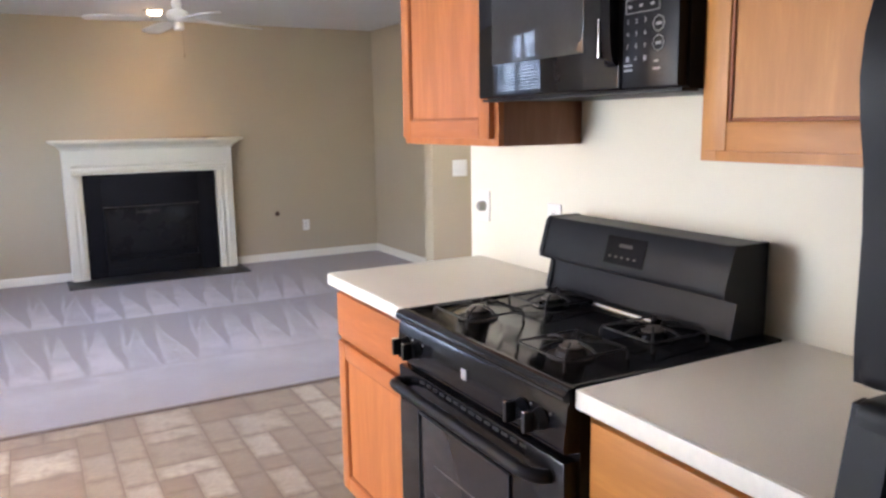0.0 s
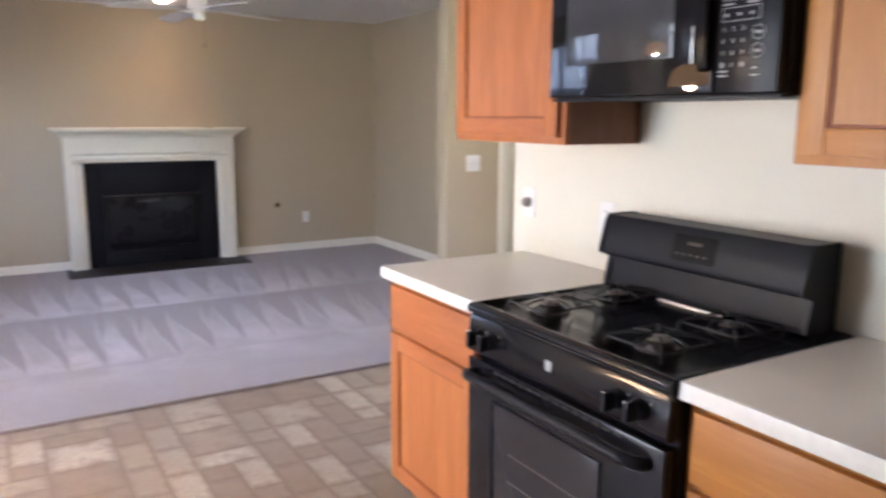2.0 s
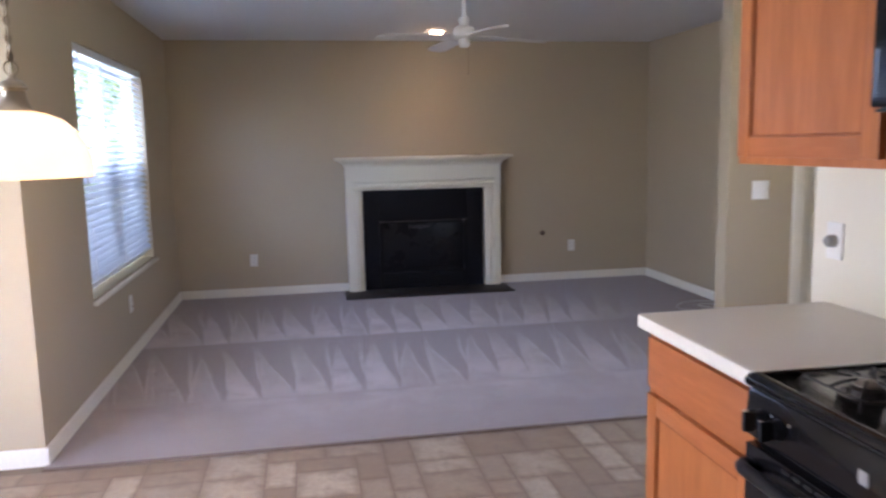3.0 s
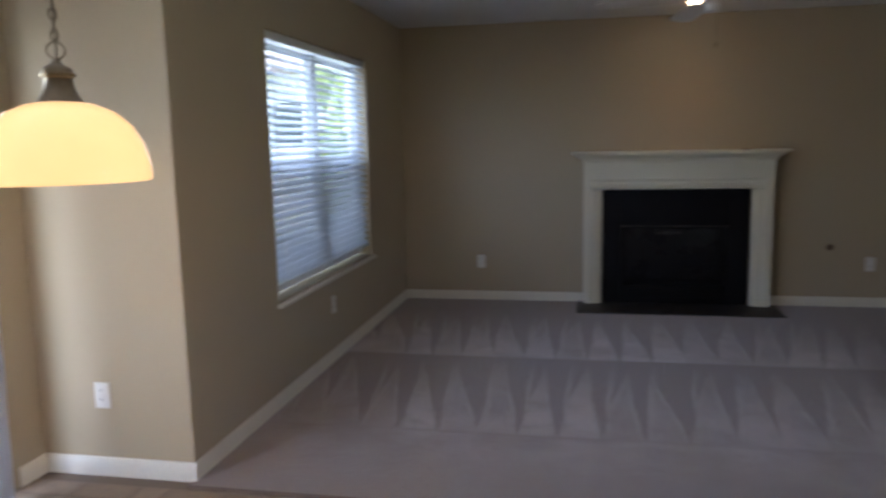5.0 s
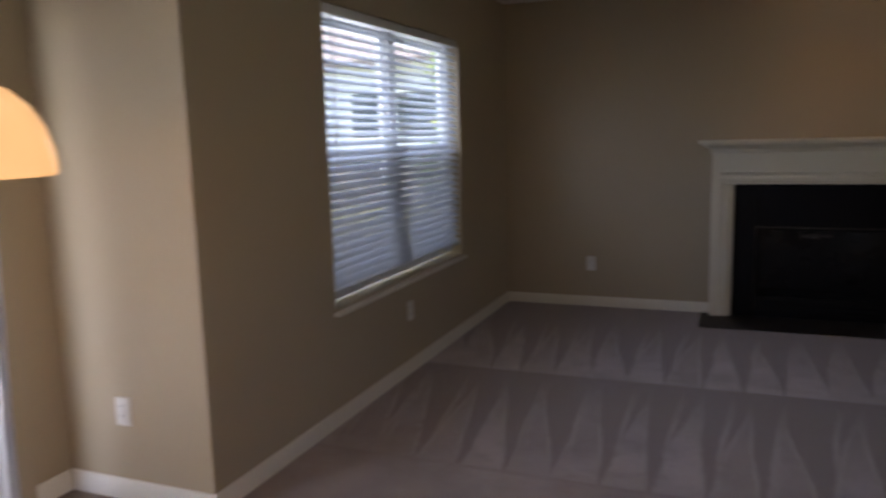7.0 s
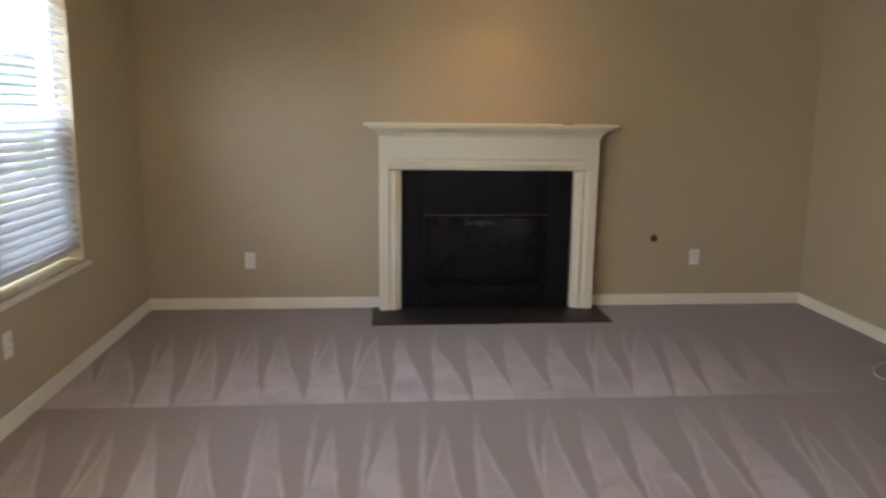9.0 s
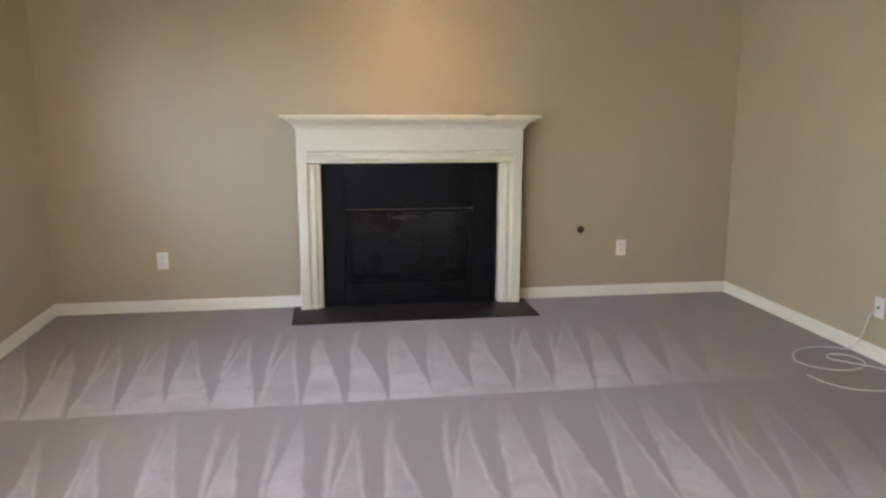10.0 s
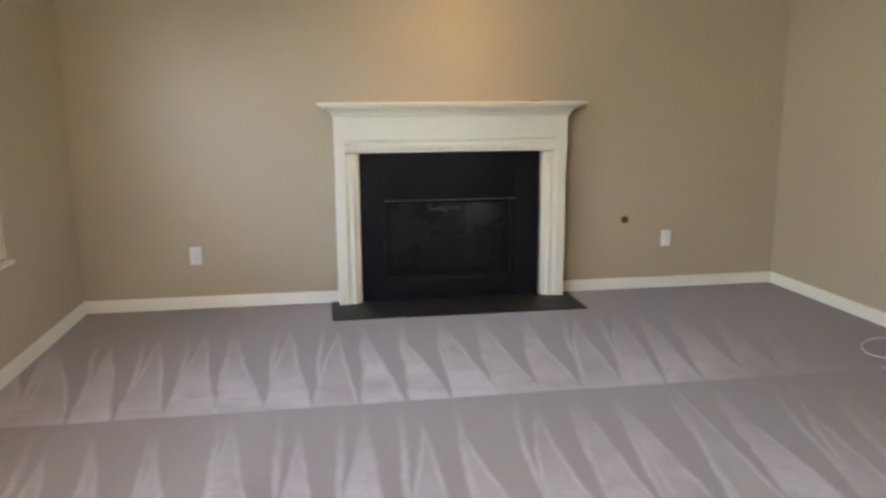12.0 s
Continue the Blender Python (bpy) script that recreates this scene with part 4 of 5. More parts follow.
part("handle", extrude_profile([(MX + 0.004, MZ0 + 0.055), (MX - 0.012, MZ0 + 0.062), (MX - 0.020, MZ0 + 0.085), (MX - 0.025, MZ0 + 0.14), (MX - 0.027, MZ0 + 0.2), (MX - 0.025, MZ1 - 0.14), (MX - 0.020, MZ1 - 0.095), (MX - 0.012, MZ1 - 0.075), (MX + 0.004, MZ1 - 0.068)], -1.182, -1.152, "y"), BLACK, md, "glossy black bowed bar handle", smooth=45)
# reflection along the lower handle, modelled as a thin chrome strip
part("handle_trim", B(MX - 0.030, MX - 0.004, -1.1515, -1.1485, MZ0 + 0.075, MZ0 + 0.16, bevel=0.001), CHROME, md, "highlight on the handle made as a bright strip")
pn = part("control_panel", B(MX + 0.001, MX + 0.029, MY0 + 0.004, -1.193, MZ0 + 0.006, MZ1 - 0.05, bevel=0.006), PANELB, mw)
part("top_grille", B(MX + 0.004, MX + 0.029, MY0 + 0.004, MY1 - 0.004, MZ1 - 0.047, MZ1 - 0.002, bevel=0.004), BLACKM, mw)
for k in range(6):
    part("grille_slat", B(MX + 0.001, MX + 0.005, MY0 + 0.03, MY1 - 0.03, MZ1 - 0.043 + k * 0.0068, MZ1 - 0.040 + k * 0.0068), BLACK, mw)
part("bottom_rim", B(MX + 0.012, MX + 0.06, MY0 + 0.002, MY1 - 0.002, MZ0 - 0.004, MZ0 + 0.004, bevel=0.002), BLACKM, mw)


def outline(bm, y0, y1, z0, z1, w=0.0014):
    for r in ((y0, y1, z0, z0 + w), (y0, y1, z1 - w, z1), (y0, y0 + w, z0 + w, z1 - w), (y1 - w, y1, z0 + w, z1 - w)):
        box(bm, MX - 0.0006, MX + 0.0014, *r)
    return bm


part("button_frame", outline(bmesh.new(), -1.305, -1.205, 1.70, 1.765), PRINT, pn)
part("button_frame", outline(bmesh.new(), -1.305, -1.205, 1.655, 1.685), PRINT, pn)
for r in range(2):
    for c in range(3):
        part("button_print", B(MX - 0.0006, MX + 0.0014, -1.222 - c * 0.033, -1.213 - c * 0.033, 1.715 + r * 0.027, 1.722 + r * 0.027), PRINT, pn)
for c in range(3):
    part("button_print", B(MX - 0.0006, MX + 0.0014, -1.222 - c * 0.033, -1.213 - c * 0.033, 1.666, 1.672), PRINT, pn)


def lettering(name, body, size, m, material, parent, label=""):
    cu = bpy.data.curves.new(name, "FONT")
    cu.body, cu.size, cu.extrude = body, size, 0.0003
    cu.align_x, cu.align_y = "CENTER", "CENTER"
    tmp = bpy.data.objects.new(name, cu)
    scene.collection.objects.link(tmp)
    me = bpy.data.meshes.new_from_object(tmp.evaluated_get(bpy.context.evaluated_depsgraph_get()))
    bpy.data.objects.remove(tmp)
    me.transform(m)
    me.materials.clear()
    me.materials.append(material)
    ob = new(name, me)
    ob.parent = parent
    if parent in INV:
        ob.matrix_parent_inverse = INV[parent]
    return tagged(ob, label)


# keypad digits, facing the room
for k, ch in enumerate("1234567890"):
    r, c = (k // 3, k % 3) if k < 9 else (3, 1)
    lettering("key_digit", ch, 0.014, pose(MX - 0.001, -1.213 - c * 0.026, 1.638 - r * 0.026, 90, 0, -90), PRINT, pn)
for c in (0, 2):
    part("button_print", B(MX - 0.0006, MX + 0.0014, -1.217 - c * 0.026, -1.209 - c * 0.026, 1.555, 1.566), PRINT, pn)
for z in (1.627, 1.588):
    bm = bmesh.new()
    bmesh.ops.create_circle(bm, segments=8, radius=0.016, matrix=pose(MX - 0.0004, -1.303, z, 0, 90, 0))
    vs = [v.co.copy() for v in bm.verts]
    bm.free()
    part("round_button", tube(vs, 0.0011, 6, True), PRINT, pn)
    part("button_print", B(MX - 0.0006, MX + 0.0014, -1.311, -1.295, z - 0.003, z + 0.003), PRINT, pn)
for y0, y1, z in ((-1.228, -1.203, 1.535), (-1.228, -1.203, 1.545), (-1.31, -1.29, 1.535), (-1.305, -1.292, 1.55), (-1.235, -1.205, 1.69), (-1.30, -1.27, 1.69)):
    part("button_print", B(MX - 0.0006, MX + 0.0014, y0, y1, z, z + 0.004), PRINT, pn)

# ---- refrigerator ----
fr = thing("refrigerator", (-0.35, -2.33, 0), "black top-freezer refrigerator beside the worktop", "refrigerator")
FY0, FY1 = -2.73, -1.951
part("body", B(-0.60, -0.03, FY0 + 0.006, FY1 - 0.006, 0.03, 1.68, bevel=0.008), BLACKM, fr)
fd = part("freezer_door", B(-0.688, -0.605, FY0, FY1, 1.105, 1.69, bevel=0.02, seg=4), BLACKM, fr, "black textured freezer door")
rd = part("fridge_door", B(-0.688, -0.605, FY0, FY1, 0.10, 1.088, bevel=0.02, seg=4), BLACKM, fr, "black textured refrigerator door")
part("handle", extrude_profile([(-0.66, 1.108), (-0.684, 1.110), (-0.689, 1.16), (-0.690, 1.30), (-0.698, 1.377), (-0.711, 1.43), (-0.717, 1.475), (-0.713, 1.525), (-0.697, 1.575), (-0.689, 1.61), (-0.66, 1.64)], FY1 - 0.055, FY1 - 0.001, "y"), BLACKM, fd, "black sculpted grip along the door edge", smooth=45)
part("handle", extrude_profile([(-0.66, 1.085), (-0.683, 1.083), (-0.693, 1.03), (-0.706, 0.961), (-0.722, 0.86), (-0.728, 0.76), (-0.716, 0.64), (-0.694, 0.55), (-0.689, 0.50), (-0.66, 0.48)], FY1 - 0.055, FY1 - 0.001, "y"), BLACKM, rd, "black sculpted grip along the door edge", smooth=45)
part("toe_grille", B(-0.62, -0.605, FY0 + 0.01, FY1 - 0.01, 0.0, 0.09, bevel=0.004), BLACKM, fr)

# ---- pendant lamp ----
LX, LY = -2.45, 0.315
pl = thing("pendant_lamp", (LX, LY, 1.37), "lit amber glass dome pendant on a brass chain", "pendant lamp")
prof = [(0.198, 1.368), (0.199, 1.385), (0.195, 1.42), (0.183, 1.46), (0.160, 1.50), (0.125, 1.533), (0.08, 1.553), (0.035, 1.561)]
part("shade", lathe(prof + [(r - 0.004, h - 0.003) for r, h in reversed(prof)], (LX, LY, 0), 48), SHADE, pl, "glowing cream amber glass dome shade")
part("shade_cap", lathe([(0.052, 1.553), (0.054, 1.558), (0.048, 1.566), (0.041, 1.578), (0.036, 1.592), (0.033, 1.608), (0.0325, 1.616), (0.040, 1.619), (0.041, 1.626), (0.036, 1.629), (0.035, 1.635), (0.028, 1.643), (0.016, 1.648), (0.010, 1.654), (0.008, 1.664), (0.0, 1.665)], (LX, LY, 0), 32), BRASS, pl, "antique brass bell-shaped cap")


def ring(c, r, w, turn, n=16):
    return tube([Vector(c) + Matrix.Rotation(turn, 3, "Z") @ Vector((r * math.cos(2 * math.pi * k / n), 0, r * w * math.sin(2 * math.pi * k / n))) for k in range(n)], 0.0028, 7, True)


part("hanging_ring", ring((LX, LY, 1.681), 0.020, 1.0, 0.7), BRASS, pl)
z, k = 1.716, 0
while z < 2.40:
    part("chain_link", ring((LX, LY, z), 0.008, 1.9, 0.7 + (k % 2) * 1.57, 10), BRASS, pl)
    z += 0.025
    k += 1
part("lamp_cord", tube(smooth_path([(LX, LY, 1.66), (LX + 0.004, LY, 1.9), (LX - 0.003, LY + 0.003, 2.15), (LX, LY, 2.42)], 6), 0.003, 6), BRASS, pl)
part("ceiling_canopy", lathe([(0.0, 2.385), (0.02, 2.388), (0.055, 2.42), (0.06, 2.439), (0.0, 2.4395)], (LX, LY, 0), 28), BRASS, pl)
part("bulb", lathe([(0.0, 1.415), (0.02, 1.42), (0.03, 1.445), (0.026, 1.47), (0.014, 1.50), (0.013, 1.54), (0.0, 1.541)], (LX, LY, 0), 16), BULB, pl, "lit warm bulb")
lamp_light("pendant_glow", "POINT", 3.4, (1.0, 0.70, 0.38), pose(LX, LY, 1.36), radius=0.05)

# ---- ceiling fan and spot ----
CX, CY = -0.62, 2.60
cf = thing("ceiling_fan", (CX, CY, H), "white four-blade ceiling fan with pull chain", "ceiling fan")
part("canopy", lathe([(0.065, 2.4395), (0.062, 2.41), (0.045, 2.375), (0.02, 2.36), (0.0, 2.36)], (CX, CY, 0), 28), FANW, cf)
part("downrod", C((CX, CY, 2.21), (CX, CY, 2.36), 0.012, n=14), FANW, cf)
part("motor_housing", lathe([(0.012, 2.215), (0.032, 2.21), (0.036, 2.19), (0.030, 2.172), (0.030, 2.16), (0.055, 2.152), (0.066, 2.138), (0.066, 2.108), (0.055, 2.092), (0.032, 2.085), (0.0, 2.085)], (CX, CY, 0), 36), FANW, cf)
part("switch_housing", lathe([(0.026, 2.0845), (0.034, 2.074), (0.036, 2.05), (0.03, 2.035), (0.0, 2.03)], (CX, CY, 0), 28), FANW, cf)
part("pull_chain", C((CX + 0.02, CY - 0.02, 1.89), (CX + 0.02, CY - 0.02, 2.04), 0.0015, n=6), BRASS, cf)
part("chain_fob", lathe([(0.0, 1.862), (0.006, 1.866), (0.007, 1.88), (0.003, 1.89), (0.0, 1.8905)], (CX + 0.02, CY - 0.02, 0), 10), BRASS, cf)
for k in range(4):
    a = radians(10 + 90 * k)
    rot = Matrix.Translation((CX, CY, 2.10)) @ Matrix.Rotation(a, 4, "Z") @ Matrix.Rotation(radians(2.5), 4, "Y") @ Matrix.Rotation(radians(7), 4, "X")
    bm = bmesh.new()
    out = [(0.15, -0.045), (0.27, -0.056), (0.44, -0.062), (0.525, -0.058), (0.555, -0.036), (0.565, 0.0), (0.555, 0.036), (0.525, 0.058), (0.44, 0.062), (0.27, 0.056), (0.15, 0.045)]
    lo = [bm.verts.new(rot @ Vector((x, y, -0.003))) for x, y in out]
    hi = [bm.verts.new(rot @ Vector((x, y, 0.003))) for x, y in out]
    bm.faces.new(lo)
    bm.faces.new(hi)
    for i in range(len(out)):
        bm.faces.new((lo[i], lo[(i + 1) % len(out)], hi[(i + 1) % len(out)], hi[i]))
    bl = part("blade", bm, FANW, cf)
    bm = boxes((0.09, 0.20, -0.012, 0.012, 0.004, 0.010), (0.19, 0.25, -0.035, 0.035, 0.0035, 0.0075), bevel=0.002)
    bm.transform(rot)
    part("blade_iron", bm, FANW, bl)

SX, SY_ = -0.43, 4.68
rs = thing("recessed_light", (SX, SY_, H), "lit recessed eyeball spotlight above the mantel", "ceiling light")
part("trim_ring", lathe([(0.098, 2.4395), (0.096, 2.433), (0.076, 2.430), (0.071, 2.4395)], (SX, SY_, 0), 28), FANW, rs)
part("eyeball", lathe([(0.070, 2.4392), (0.069, 2.434), (0.064, 2.429), (0.0585, 2.428)], (SX, SY_, 0), 28), FANW, rs)
part("bulb_face", lathe([(0.056, 2.438), (0.058, 2.428), (0.053, 2.412), (0.036, 2.400), (0.0, 2.396)], (SX, SY_, 0), 24), BULB, rs, "lit warm reflector bulb")
lamp_light("spot_glow", "SPOT", 0.42, (1.0, 0.56, 0.22), look((SX, SY_, 2.38), (SX - 0.02, YF, 1.25)), radius=0.05, spot=74)

# ---- living room window with blinds ----
win = thing("window_1", (XL - 0.08, 3.33, WZ0), "white double window with closed sashes behind blinds", "window")
win["kind"] = "structure"
gx = XL - 0.105
ym = (WY0 + WY1) / 2
part("window_frame", boxes((gx - 0.03, gx + 0.03, WY0, WY0 + 0.045, WZ0 + 0.02, WZ1), (gx - 0.03, gx + 0.03, WY1 - 0.045, WY1, WZ0 + 0.02, WZ1), (gx - 0.03, gx + 0.03, WY0 + 0.045, WY1 - 0.045, WZ1 - 0.045, WZ1),
     (gx - 0.03, gx + 0.03, WY0 + 0.045, WY1 - 0.045, WZ0 + 0.02, WZ0 + 0.07), (gx - 0.03, gx + 0.03, ym - 0.045, ym + 0.045, WZ0 + 0.07, WZ1 - 0.045)), VINYLW, win)
zm = 1.315
for y0, y1 in ((WY0 + 0.045, ym - 0.045), (ym + 0.045, WY1 - 0.045)):
    for z0, z1, dx in ((WZ0 + 0.07, zm + 0.02, 0.012), (zm - 0.02, WZ1 - 0.045, -0.014)):
        s = part("sash", boxes((gx + dx - 0.012, gx + dx + 0.012, y0, y0 + 0.035, z0, z1), (gx + dx - 0.012, gx + dx + 0.012, y1 - 0.035, y1, z0, z1), (gx + dx - 0.012, gx + dx + 0.012, y0 + 0.035, y1 - 0.035, z0, z0 + 0.04), (gx + dx - 0.012, gx + dx + 0.012, y0 + 0.035, y1 - 0.035, z1 - 0.04, z1)), VINYLW, win)
        g = part("pane", B(gx + dx - 0.002, gx + dx + 0.002, y0 + 0.034, y1 - 0.034, z0 + 0.039, z1 - 0.039), GLASS, s)
        g.visible_shadow = False
    sc = part("insect_screen", B(gx - 0.029, gx - 0.028, y0 + 0.004, y1 - 0.004, WZ0 + 0.075, zm), SCREEN, win, "dark insect screen over the lower sash")
solo("window_sill", B(XL - 0.10, XL + 0.03, WY0 - 0.012, WY1 + 0.03, WZ0 - 0.032, WZ0 - 0.012, bevel=0.006), TRIM, "white painted window sill", "sill", "structure")
bx = XL - 0.035
bl = thing("window_blind", (bx, 3.33, WZ0 + 0.06), "lowered white horizontal blind with open slats", "blind")
part("headrail", B(bx - 0.028, bx + 0.028, WY0 + 0.008, WY1 - 0.008, WZ1 - 0.05, WZ1 - 0.004, bevel=0.004), VINYLW, bl)
part("bottom_rail", B(bx - 0.025, bx + 0.025, WY0 + 0.012, WY1 - 0.012, WZ0 + 0.072, WZ0 + 0.09, bevel=0.004), VINYLW, bl)


def slat_mesh():
    bm = bmesh.new()
    n, w = 5, 0.05
    top, bot = [], []
    for e in (WY0 + 0.012, WY1 - 0.012):
        top.append([bm.verts.new(((k / (n - 1) - 0.5) * w, e - 3.33, 0.003 * (1 - (2 * k / (n - 1) - 1) ** 2) + 0.0012)) for k in range(n)])
        bot.append([bm.verts.new(((k / (n - 1) - 0.5) * w, e - 3.33, 0.003 * (1 - (2 * k / (n - 1) - 1) ** 2) - 0.0012)) for k in range(n)])
    for k in range(n - 1):
        bm.faces.new((top[0][k], top[0][k + 1], top[1][k + 1], top[1][k]))
        bm.faces.new((bot[0][k], bot[1][k], bot[1][k + 1], bot[0][k + 1]))
    for k in (0, n - 1):
        bm.faces.new((top[0][k], top[1][k], bot[1][k], bot[0][k]))
    return mesh_of("slat", bm, SLAT, 60)


slat = slat_mesh()
z = WZ0 + 0.112
while z < WZ1 - 0.06:
    o = new("slat", slat)
    o.parent = bl
    o.matrix_parent_inverse = INV[bl]
    o.matrix_basis = pose(bx, 3.33 , z, 0, SLAT_TILT + math.sin(z * 23) * 1.2, 0)
    z += 0.0435
for y in (WY0 + 0.16, ym, WY1 - 0.16):
    part("ladder_cord", boxes((bx - 0.0262, bx - 0.0248, y - 0.001, y + 0.001, WZ0 + 0.09, WZ1 - 0.05), (bx + 0.0248, bx + 0.0262, y - 0.001, y + 0.001, WZ0 + 0.09, WZ1 - 0.05)), CORDW, bl)
part("tilt_wand", C((bx + 0.034, WY0 + 0.09, 1.25), (bx + 0.034, WY0 + 0.085, WZ1 - 0.04), 0.004, n=8), VINYLW, bl)

# ---- sliding door ----
sd = thing("door_2", (XN - 0.07, 0.35, 0), "grey framed sliding glass door to the patio", "door")
sd["kind"] = "structure"
dx = XN - 0.08
part("door_frame", boxes((dx - 0.05, dx + 0.05, DY0, DY0 + 0.04, 0, DZ), (dx - 0.05, dx + 0.05, DY1 - 0.04, DY1, 0, DZ), (dx - 0.05, dx + 0.05, DY0 + 0.04, DY1 - 0.04, DZ - 0.05, DZ), (dx - 0.05, dx + 0.05, DY0 + 0.04, DY1 - 0.04, 0.0, 0.025)), ALU, sd)
part("transom_bar", B(dx - 0.03, dx + 0.03, DY0 + 0.04, DY1 - 0.04, 1.69, 1.728), ALU, sd)
for y0, y1, o in ((DY0 + 0.04, 0.33, 0.018), (0.30, DY1 - 0.04, -0.018)):
    s = part("door_sash", boxes((dx + o - 0.016, dx + o + 0.016, y0, y0 + 0.05, 0.026, 1.689), (dx + o - 0.016, dx + o + 0.016, y1 - 0.05, y1, 0.026, 1.689), (dx + o - 0.016, dx + o + 0.016, y0 + 0.05, y1 - 0.05, 0.026, 0.10), (dx + o - 0.016, dx + o + 0.016, y0 + 0.05, y1 - 0.05, 1.66, 1.689)), ALU, sd)
    g = part("pane", B(dx + o - 0.003, dx + o + 0.003, y0 + 0.049, y1 - 0.049, 0.099, 1.661), GLASS, s)
    g.visible_shadow = False
g = part("transom_pane", B(dx - 0.003, dx + 0.003, DY0 + 0.041, DY1 - 0.041, 1.729, DZ - 0.051), GLASS, sd)
g.visible_shadow = False


def curtain(name, y0t, y1t, y0b, y1b, x, label, seed, folds):
    """A hanging sheer panel: folds that widen and drift towards the hem."""
    r = random.Random(seed)
    ph = [r.uniform(0, 6.28) for _ in range(4)]
    bm = bmesh.new()
    nu, nv = 150, 40
    z1, z0 = 2.17, 0.02
    rows = []
    for j in range(nv + 1):
        v = j / nv
        z = z1 + (z0 - z1) * v
        ease = v * v * (3 - 2 * v)
        a, b = y0t + (y0b - y0t) * ease, y1t + (y1b - y1t) * ease
        row = []
        for i in range(nu + 1):
            u = i / nu
            w = u * folds * 2 * math.pi
            s = math.sin(w + ph[0] + 0.7 * math.sin(3 * u * 3 + ph[1] + v))
            depth = (0.016 + 0.016 * v) * s + 0.012 * math.sin(w * 0.43 + ph[2] + v * 1.7) + 0.008 * v * math.sin(2.3 * w + ph[3])
            yy = a + (b - a) * u + 0.016 * math.cos(w + ph[0]) * (1 + 0.3 * v)
            row.append(bm.verts.new((x + depth + 0.02 * math.sin(v * 3.0 + ph[1]), yy, z)))
        rows.append(row)
    for p, q in zip(rows, rows[1:]):
        for i in range(nu):
            bm.faces.new((p[i], p[i + 1], q[i + 1], q[i]))
    bmesh.ops.solidify(bm, geom=bm.faces[:], thickness=0.0012)
    c = solo(name, bm, CURTAIN, label, "curtain", smooth=80, group="sheer curtains")
    return c


CXC = XN + 0.10
curtain("curtain", 0.60, 0.875, 0.61, 0.865, CXC + 0.03, "sheer white curtain panel hanging in soft folds", 3, 1.5)
curtain("curtain", 0.895, 1.085, 0.885, 1.04, CXC, "narrow sheer white curtain fold with light on both sides", 5, 1.2)
curtain("curtain", 1.105, 1.25, 1.085, 1.19, CXC, "sheer white curtain panel bunched beside the wall", 8, 1.5)
curtain("curtain", -0.62, -0.40, -0.60, -0.08, CXC, "sheer white curtain panel drawn back over the fixed pane", 12, 2.5)
cr = thing("curtain_rod", (XN + 0.10, 0.3, 2.19), "dark metal curtain rod over the sliding door", "curtain rod")
part("rod", C((CXC, -0.85, 2.185), (CXC, 1.44, 2.185), 0.011, n=12), ROD, cr)
for y in (-0.7, 0.35, 1.42):
    part("bracket", B(XN, CXC, y - 0.008, y + 0.008, 2.175, 2.195, bevel=0.002), ROD, cr)

# ---- outdoors ----
solo("ground", B(-400, 400, -400, 400, -1.0, -0.16), LAWN, "sunlit green lawn", "lawn", "structure", None)
solo("patio", B(-6.2, XN - T, -2.5, 3.2, -0.30, -0.06, bevel=0.01), CONCRETE, "pale concrete patio slab", "patio", "structure")


def leaf_cloud(rng, centres, n, size, flat=0.8):
    """Many small leaves scattered round clump centres."""
    verts, faces = [], []
    for cx, cy, cz, r in centres:
        for _ in range(n):
            d = Vector((rng.gauss(0, 1), rng.gauss(0, 1), rng.gauss(0, 1))).normalized() * r * (0.55 + 0.5 * rng.random())
            p = Vector((cx + d.x, cy + d.y, cz + d.z * flat))
            s = size * rng.uniform(0.6, 1.4)
            e = Euler((rng.uniform(0, 6.28), rng.uniform(0, 6.28), rng.uniform(0, 6.28)))
            k = len(verts)
            for q in ((-0.5, 0, 0), (0, -0.28, 0.06), (0.6, 0, 0), (0, 0.28, 0.06)):
                w = Vector(q) * s
                w.rotate(e)
                verts.append(p + w)
            faces.append((k, k + 1, k + 2, k + 3))
    me = bpy.data.meshes.new("leaves")
    me.from_pydata([tuple(v) for v in verts], [], faces)
    return me


def shrub(x, y, h, w, seed, mat, label, name="shrub"):
    r = random.Random(seed)
    t = thing(name, (x, y, -0.16), label, "shrub" if name == "shrub" else "tree", "hedge along the lawn" if name == "shrub" else "")
    bm = bmesh.new()
    for k in range(6):
        a = r.uniform(0, 6.28)
        q = (x + math.cos(a) * w * 0.4, y + math.sin(a) * w * 0.4, h * r.uniform(0.5, 0.8))
        cyl(bm, (x + math.cos(a) * 0.1, y + math.sin(a) * 0.1, -0.2), q, 0.05, 0.015, 8)
    part("trunk", bm, BARK, t)
    cs = []
    for k in range(34):
        a, rr = r.uniform(0, 6.28), w * math.sqrt(r.random())
        z = r.uniform(0.1, 1.0)
        top = h * (1 - 0.25 * (rr / w) ** 2)
        cs.append((x + rr * math.cos(a), y + rr * math.sin(a), z * top, r.uniform(0.28, 0.55) * (0.6 + 0.12 * h)))
    me = leaf_cloud(r, cs, 480, 0.085 if h < 4 else 0.16)
    me.materials.append(mat)
    o = new("crown", me)
    o.parent = t
    o.matrix_parent_inverse = INV[t]
    return t


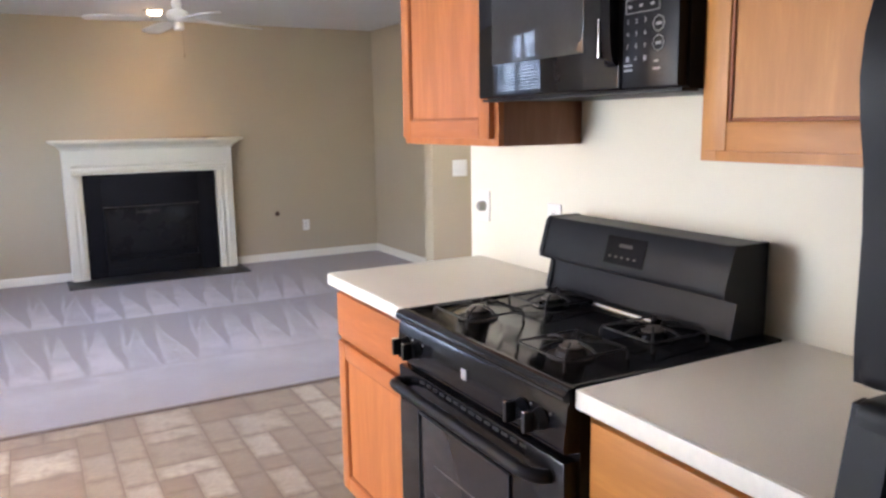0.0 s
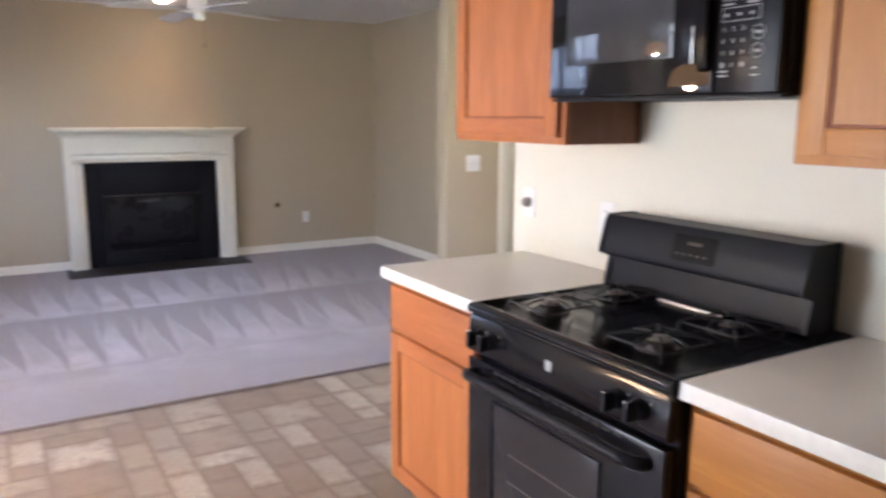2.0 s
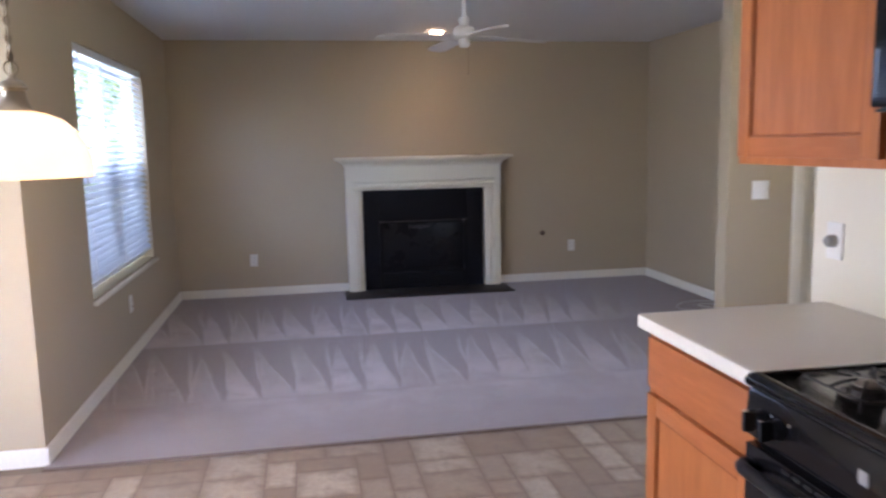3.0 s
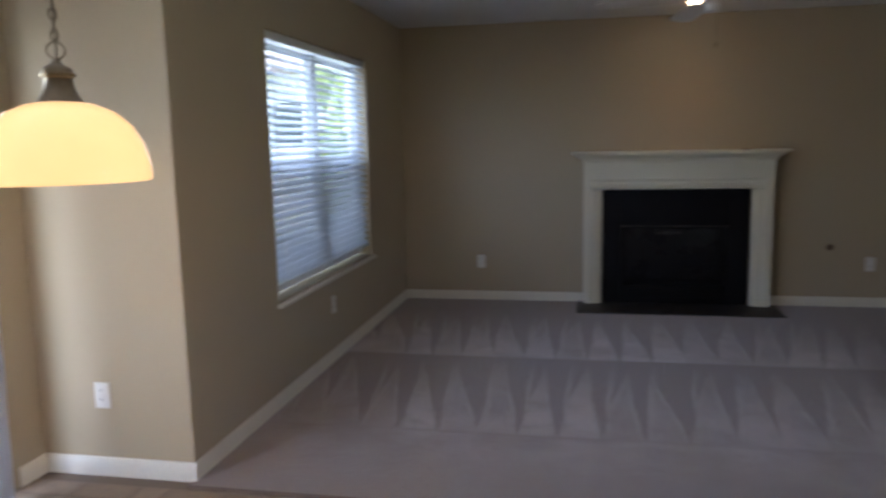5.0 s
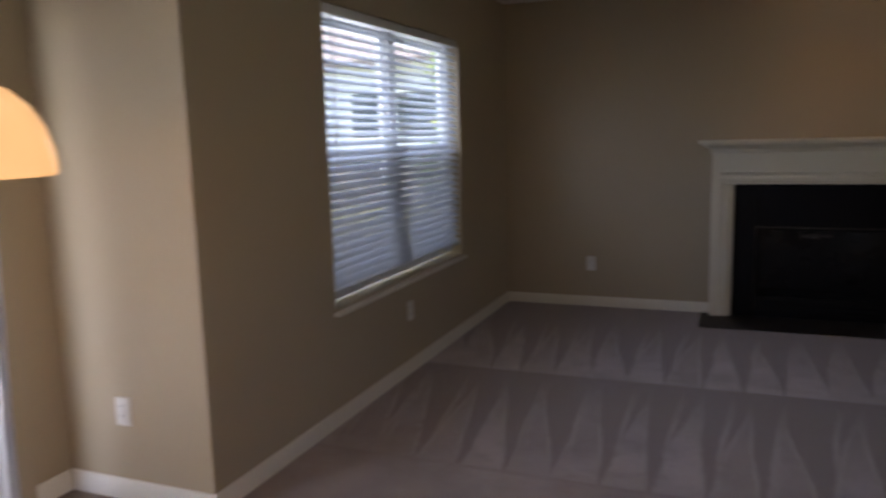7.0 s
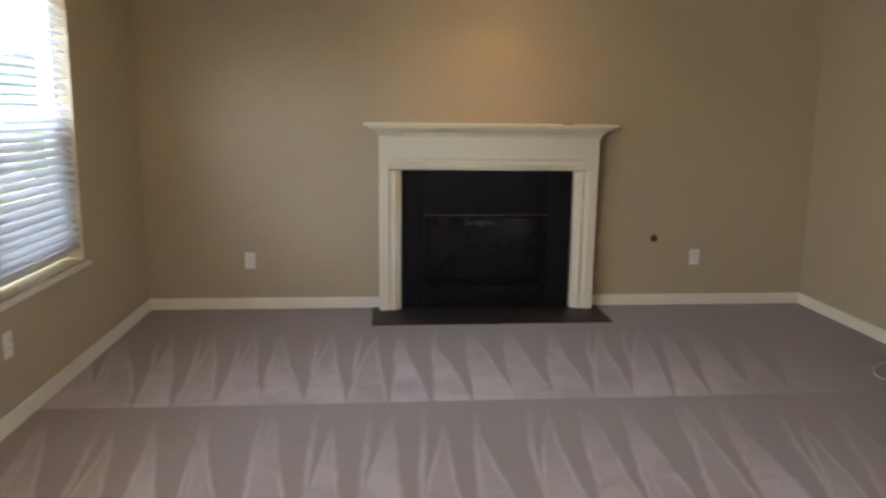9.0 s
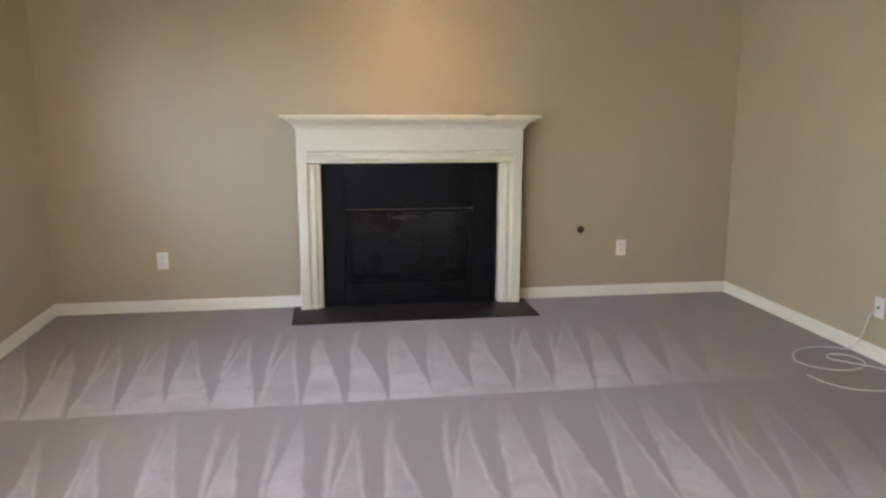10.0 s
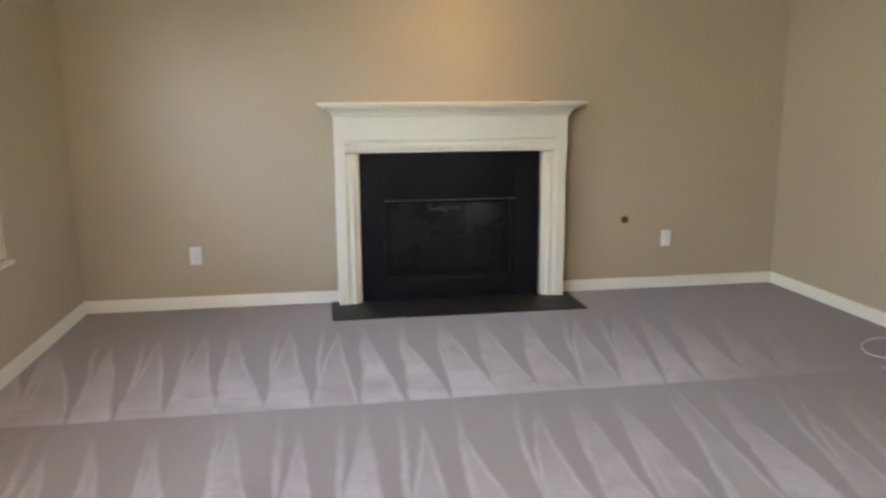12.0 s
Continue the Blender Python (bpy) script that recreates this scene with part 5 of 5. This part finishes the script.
k = 0
for x, y, h, w in ((-13.2, 3.0, 2.9, 1.7), (-12.9, 5.0, 2.6, 1.7), (-13.1, 6.9, 2.5, 1.7), (-12.8, 8.9, 2.9, 1.7), (-13.0, 11.0, 3.0, 1.7), (-13.6, 0.9, 3.1, 1.7)):
    shrub(x, y, h, w, 20 + k, LEAF, "dense green shrub in the hedge beyond the lawn")
    k += 1
for x, y, h, w in ((-17.0, 4.6, 9.0, 3.3), (-17.6, 14.2, 9.4, 3.2), (-17.6, -0.6, 8.6, 3.2), (-18.2, 9.4, 8.2, 2.9)):
    shrub(x, y, h, w, 40 + k, LEAF2, "tall leafy tree behind the hedge", "tree")
    k += 1
shrub(-4.3, 9.6, 4.6, 0.8, 77, LEAF2, "slim leafy tree beside the window", "tree")

# neighbouring house seen through the blinds
nh = thing("house", (-8, 19, -0.16), "pale blue sided neighbouring house with dark windows", "house")
part("wall", B(-16, -5.6, 15.0, 22, -0.2, 3.0), SIDING, nh)
for k in range(20):
    part("siding_board", extrude_profile([(15.0, k * 0.16 - 0.15), (14.97, k * 0.16 - 0.15), (14.985, k * 0.16), (15.0, k * 0.16)], -16, -5.6, "x"), SIDING, nh, smooth=None)
part("roof", extrude_profile([(14.5, 2.95), (14.5, 3.08), (18.5, 5.4), (22.5, 3.08), (22.5, 2.95), (18.5, 5.25)], -16.3, -5.3, "x"), ROOFM, nh, smooth=None)
for x0, x1 in ((-9.5, -7.2), (-14, -12.4)):
    w = part("window", boxes((x0 - 0.08, x0, 14.93, 15, 1.3, 2.45), (x1, x1 + 0.08, 14.93, 15, 1.3, 2.45), (x0, x1, 14.93, 15, 1.3, 1.38), (x0, x1, 14.93, 15, 2.37, 2.45), ((x0 + x1) / 2 - 0.03, (x0 + x1) / 2 + 0.03, 14.93, 15, 1.38, 2.37)), VINYLW, nh)
    part("pane", B(x0, x1, 14.955, 14.965, 1.38, 2.37), HOUSEGLASS, w)

# gable of a second house behind the trees
gh = thing("house", (-22.8, 15.2, -0.16), "pale house with a tan-edged gable behind trees", "house")
part("wall", extrude_profile([(11.8, -0.2), (18.6, -0.2), (18.6, 2.3), (15.2, 4.1), (11.8, 2.3)], -30, -22.7, "x"), SIDING, gh, smooth=None)
part("roof", extrude_profile([(11.2, 2.05), (15.2, 4.2), (19.2, 2.05), (19.2, 2.2), (15.2, 4.38), (11.2, 2.2)], -30.2, -22.4, "x"), FASCIA, gh, "tan roof edge", smooth=None)

# ---- vinyl floor pieces, last ----
TM = 0.134


def tile_mesh(w, h):
    bm = bmesh.new()
    g, t = 0.002, 0.0009
    b0 = [bm.verts.new(p) for p in ((g, g, 0.0), (w - g, g, 0.0), (w - g, h - g, 0.0), (g, h - g, 0.0))]
    e = g + 0.006
    b1 = [bm.verts.new(p) for p in ((e, e, t), (w - e, e, t), (w - e, h - e, t), (e, h - e, t))]
    for k in range(4):
        bm.faces.new((b0[k], b0[(k + 1) % 4], b1[(k + 1) % 4], b1[k]))
    bm.faces.new(b1)
    return mesh_of("tile", bm, TILE, None)


sizes = [(2, 2), (2, 1), (1, 2), (1, 1)]
meshes = {s: tile_mesh(s[0] * TM, s[1] * TM) for s in sizes}
rng = random.Random(11)
NX, NY = int((XR - XN) / TM) + 1, 43
taken = set()
near = []
for j in range(NY):
    for i in range(NX):
        if (i, j) in taken:
            continue
        opts = [s for s in sizes if all((i + a, j + b) not in taken and i + a < NX and j + b < NY for a in range(s[0]) for b in range(s[1]))]
        s = rng.choices(opts, [{(2, 2): 4, (2, 1): 2.5, (1, 2): 2.5, (1, 1): 1.2}[o] for o in opts])[0]
        for a in range(s[0]):
            for b in range(s[1]):
                taken.add((i + a, j + b))
        x, y = XN + i * TM, YC - 0.012 - j * TM - s[1] * TM
        if x + s[0] * TM > XR or y < YB or (x > -0.62 and x < 0.12 and y < 0.0):
            continue
        near.append((s, x, y))
near.sort(key=lambda r: (r[1] + 1.8) ** 2 + (r[2] - 1.0) ** 2)
for s, x, y in near[:300]:
    o = new("tile", meshes[s])
    o.parent = vinyl
    o.location = (x, y, 0.0)
rest = near[300:]
verts, faces = [], []
for s, x, y in rest:
    me = meshes[s]
    k = len(verts)
    verts += [(v.co.x + x, v.co.y + y, v.co.z) for v in me.vertices]
    faces += [tuple(k + i for i in p.vertices) for p in me.polygons]
me = bpy.data.meshes.new("tile_field")
me.from_pydata(verts, [], faces)
me.materials.append(TILE)
o = new("tile_field", me)
o.parent = vinyl
o["kind"] = "stuff"
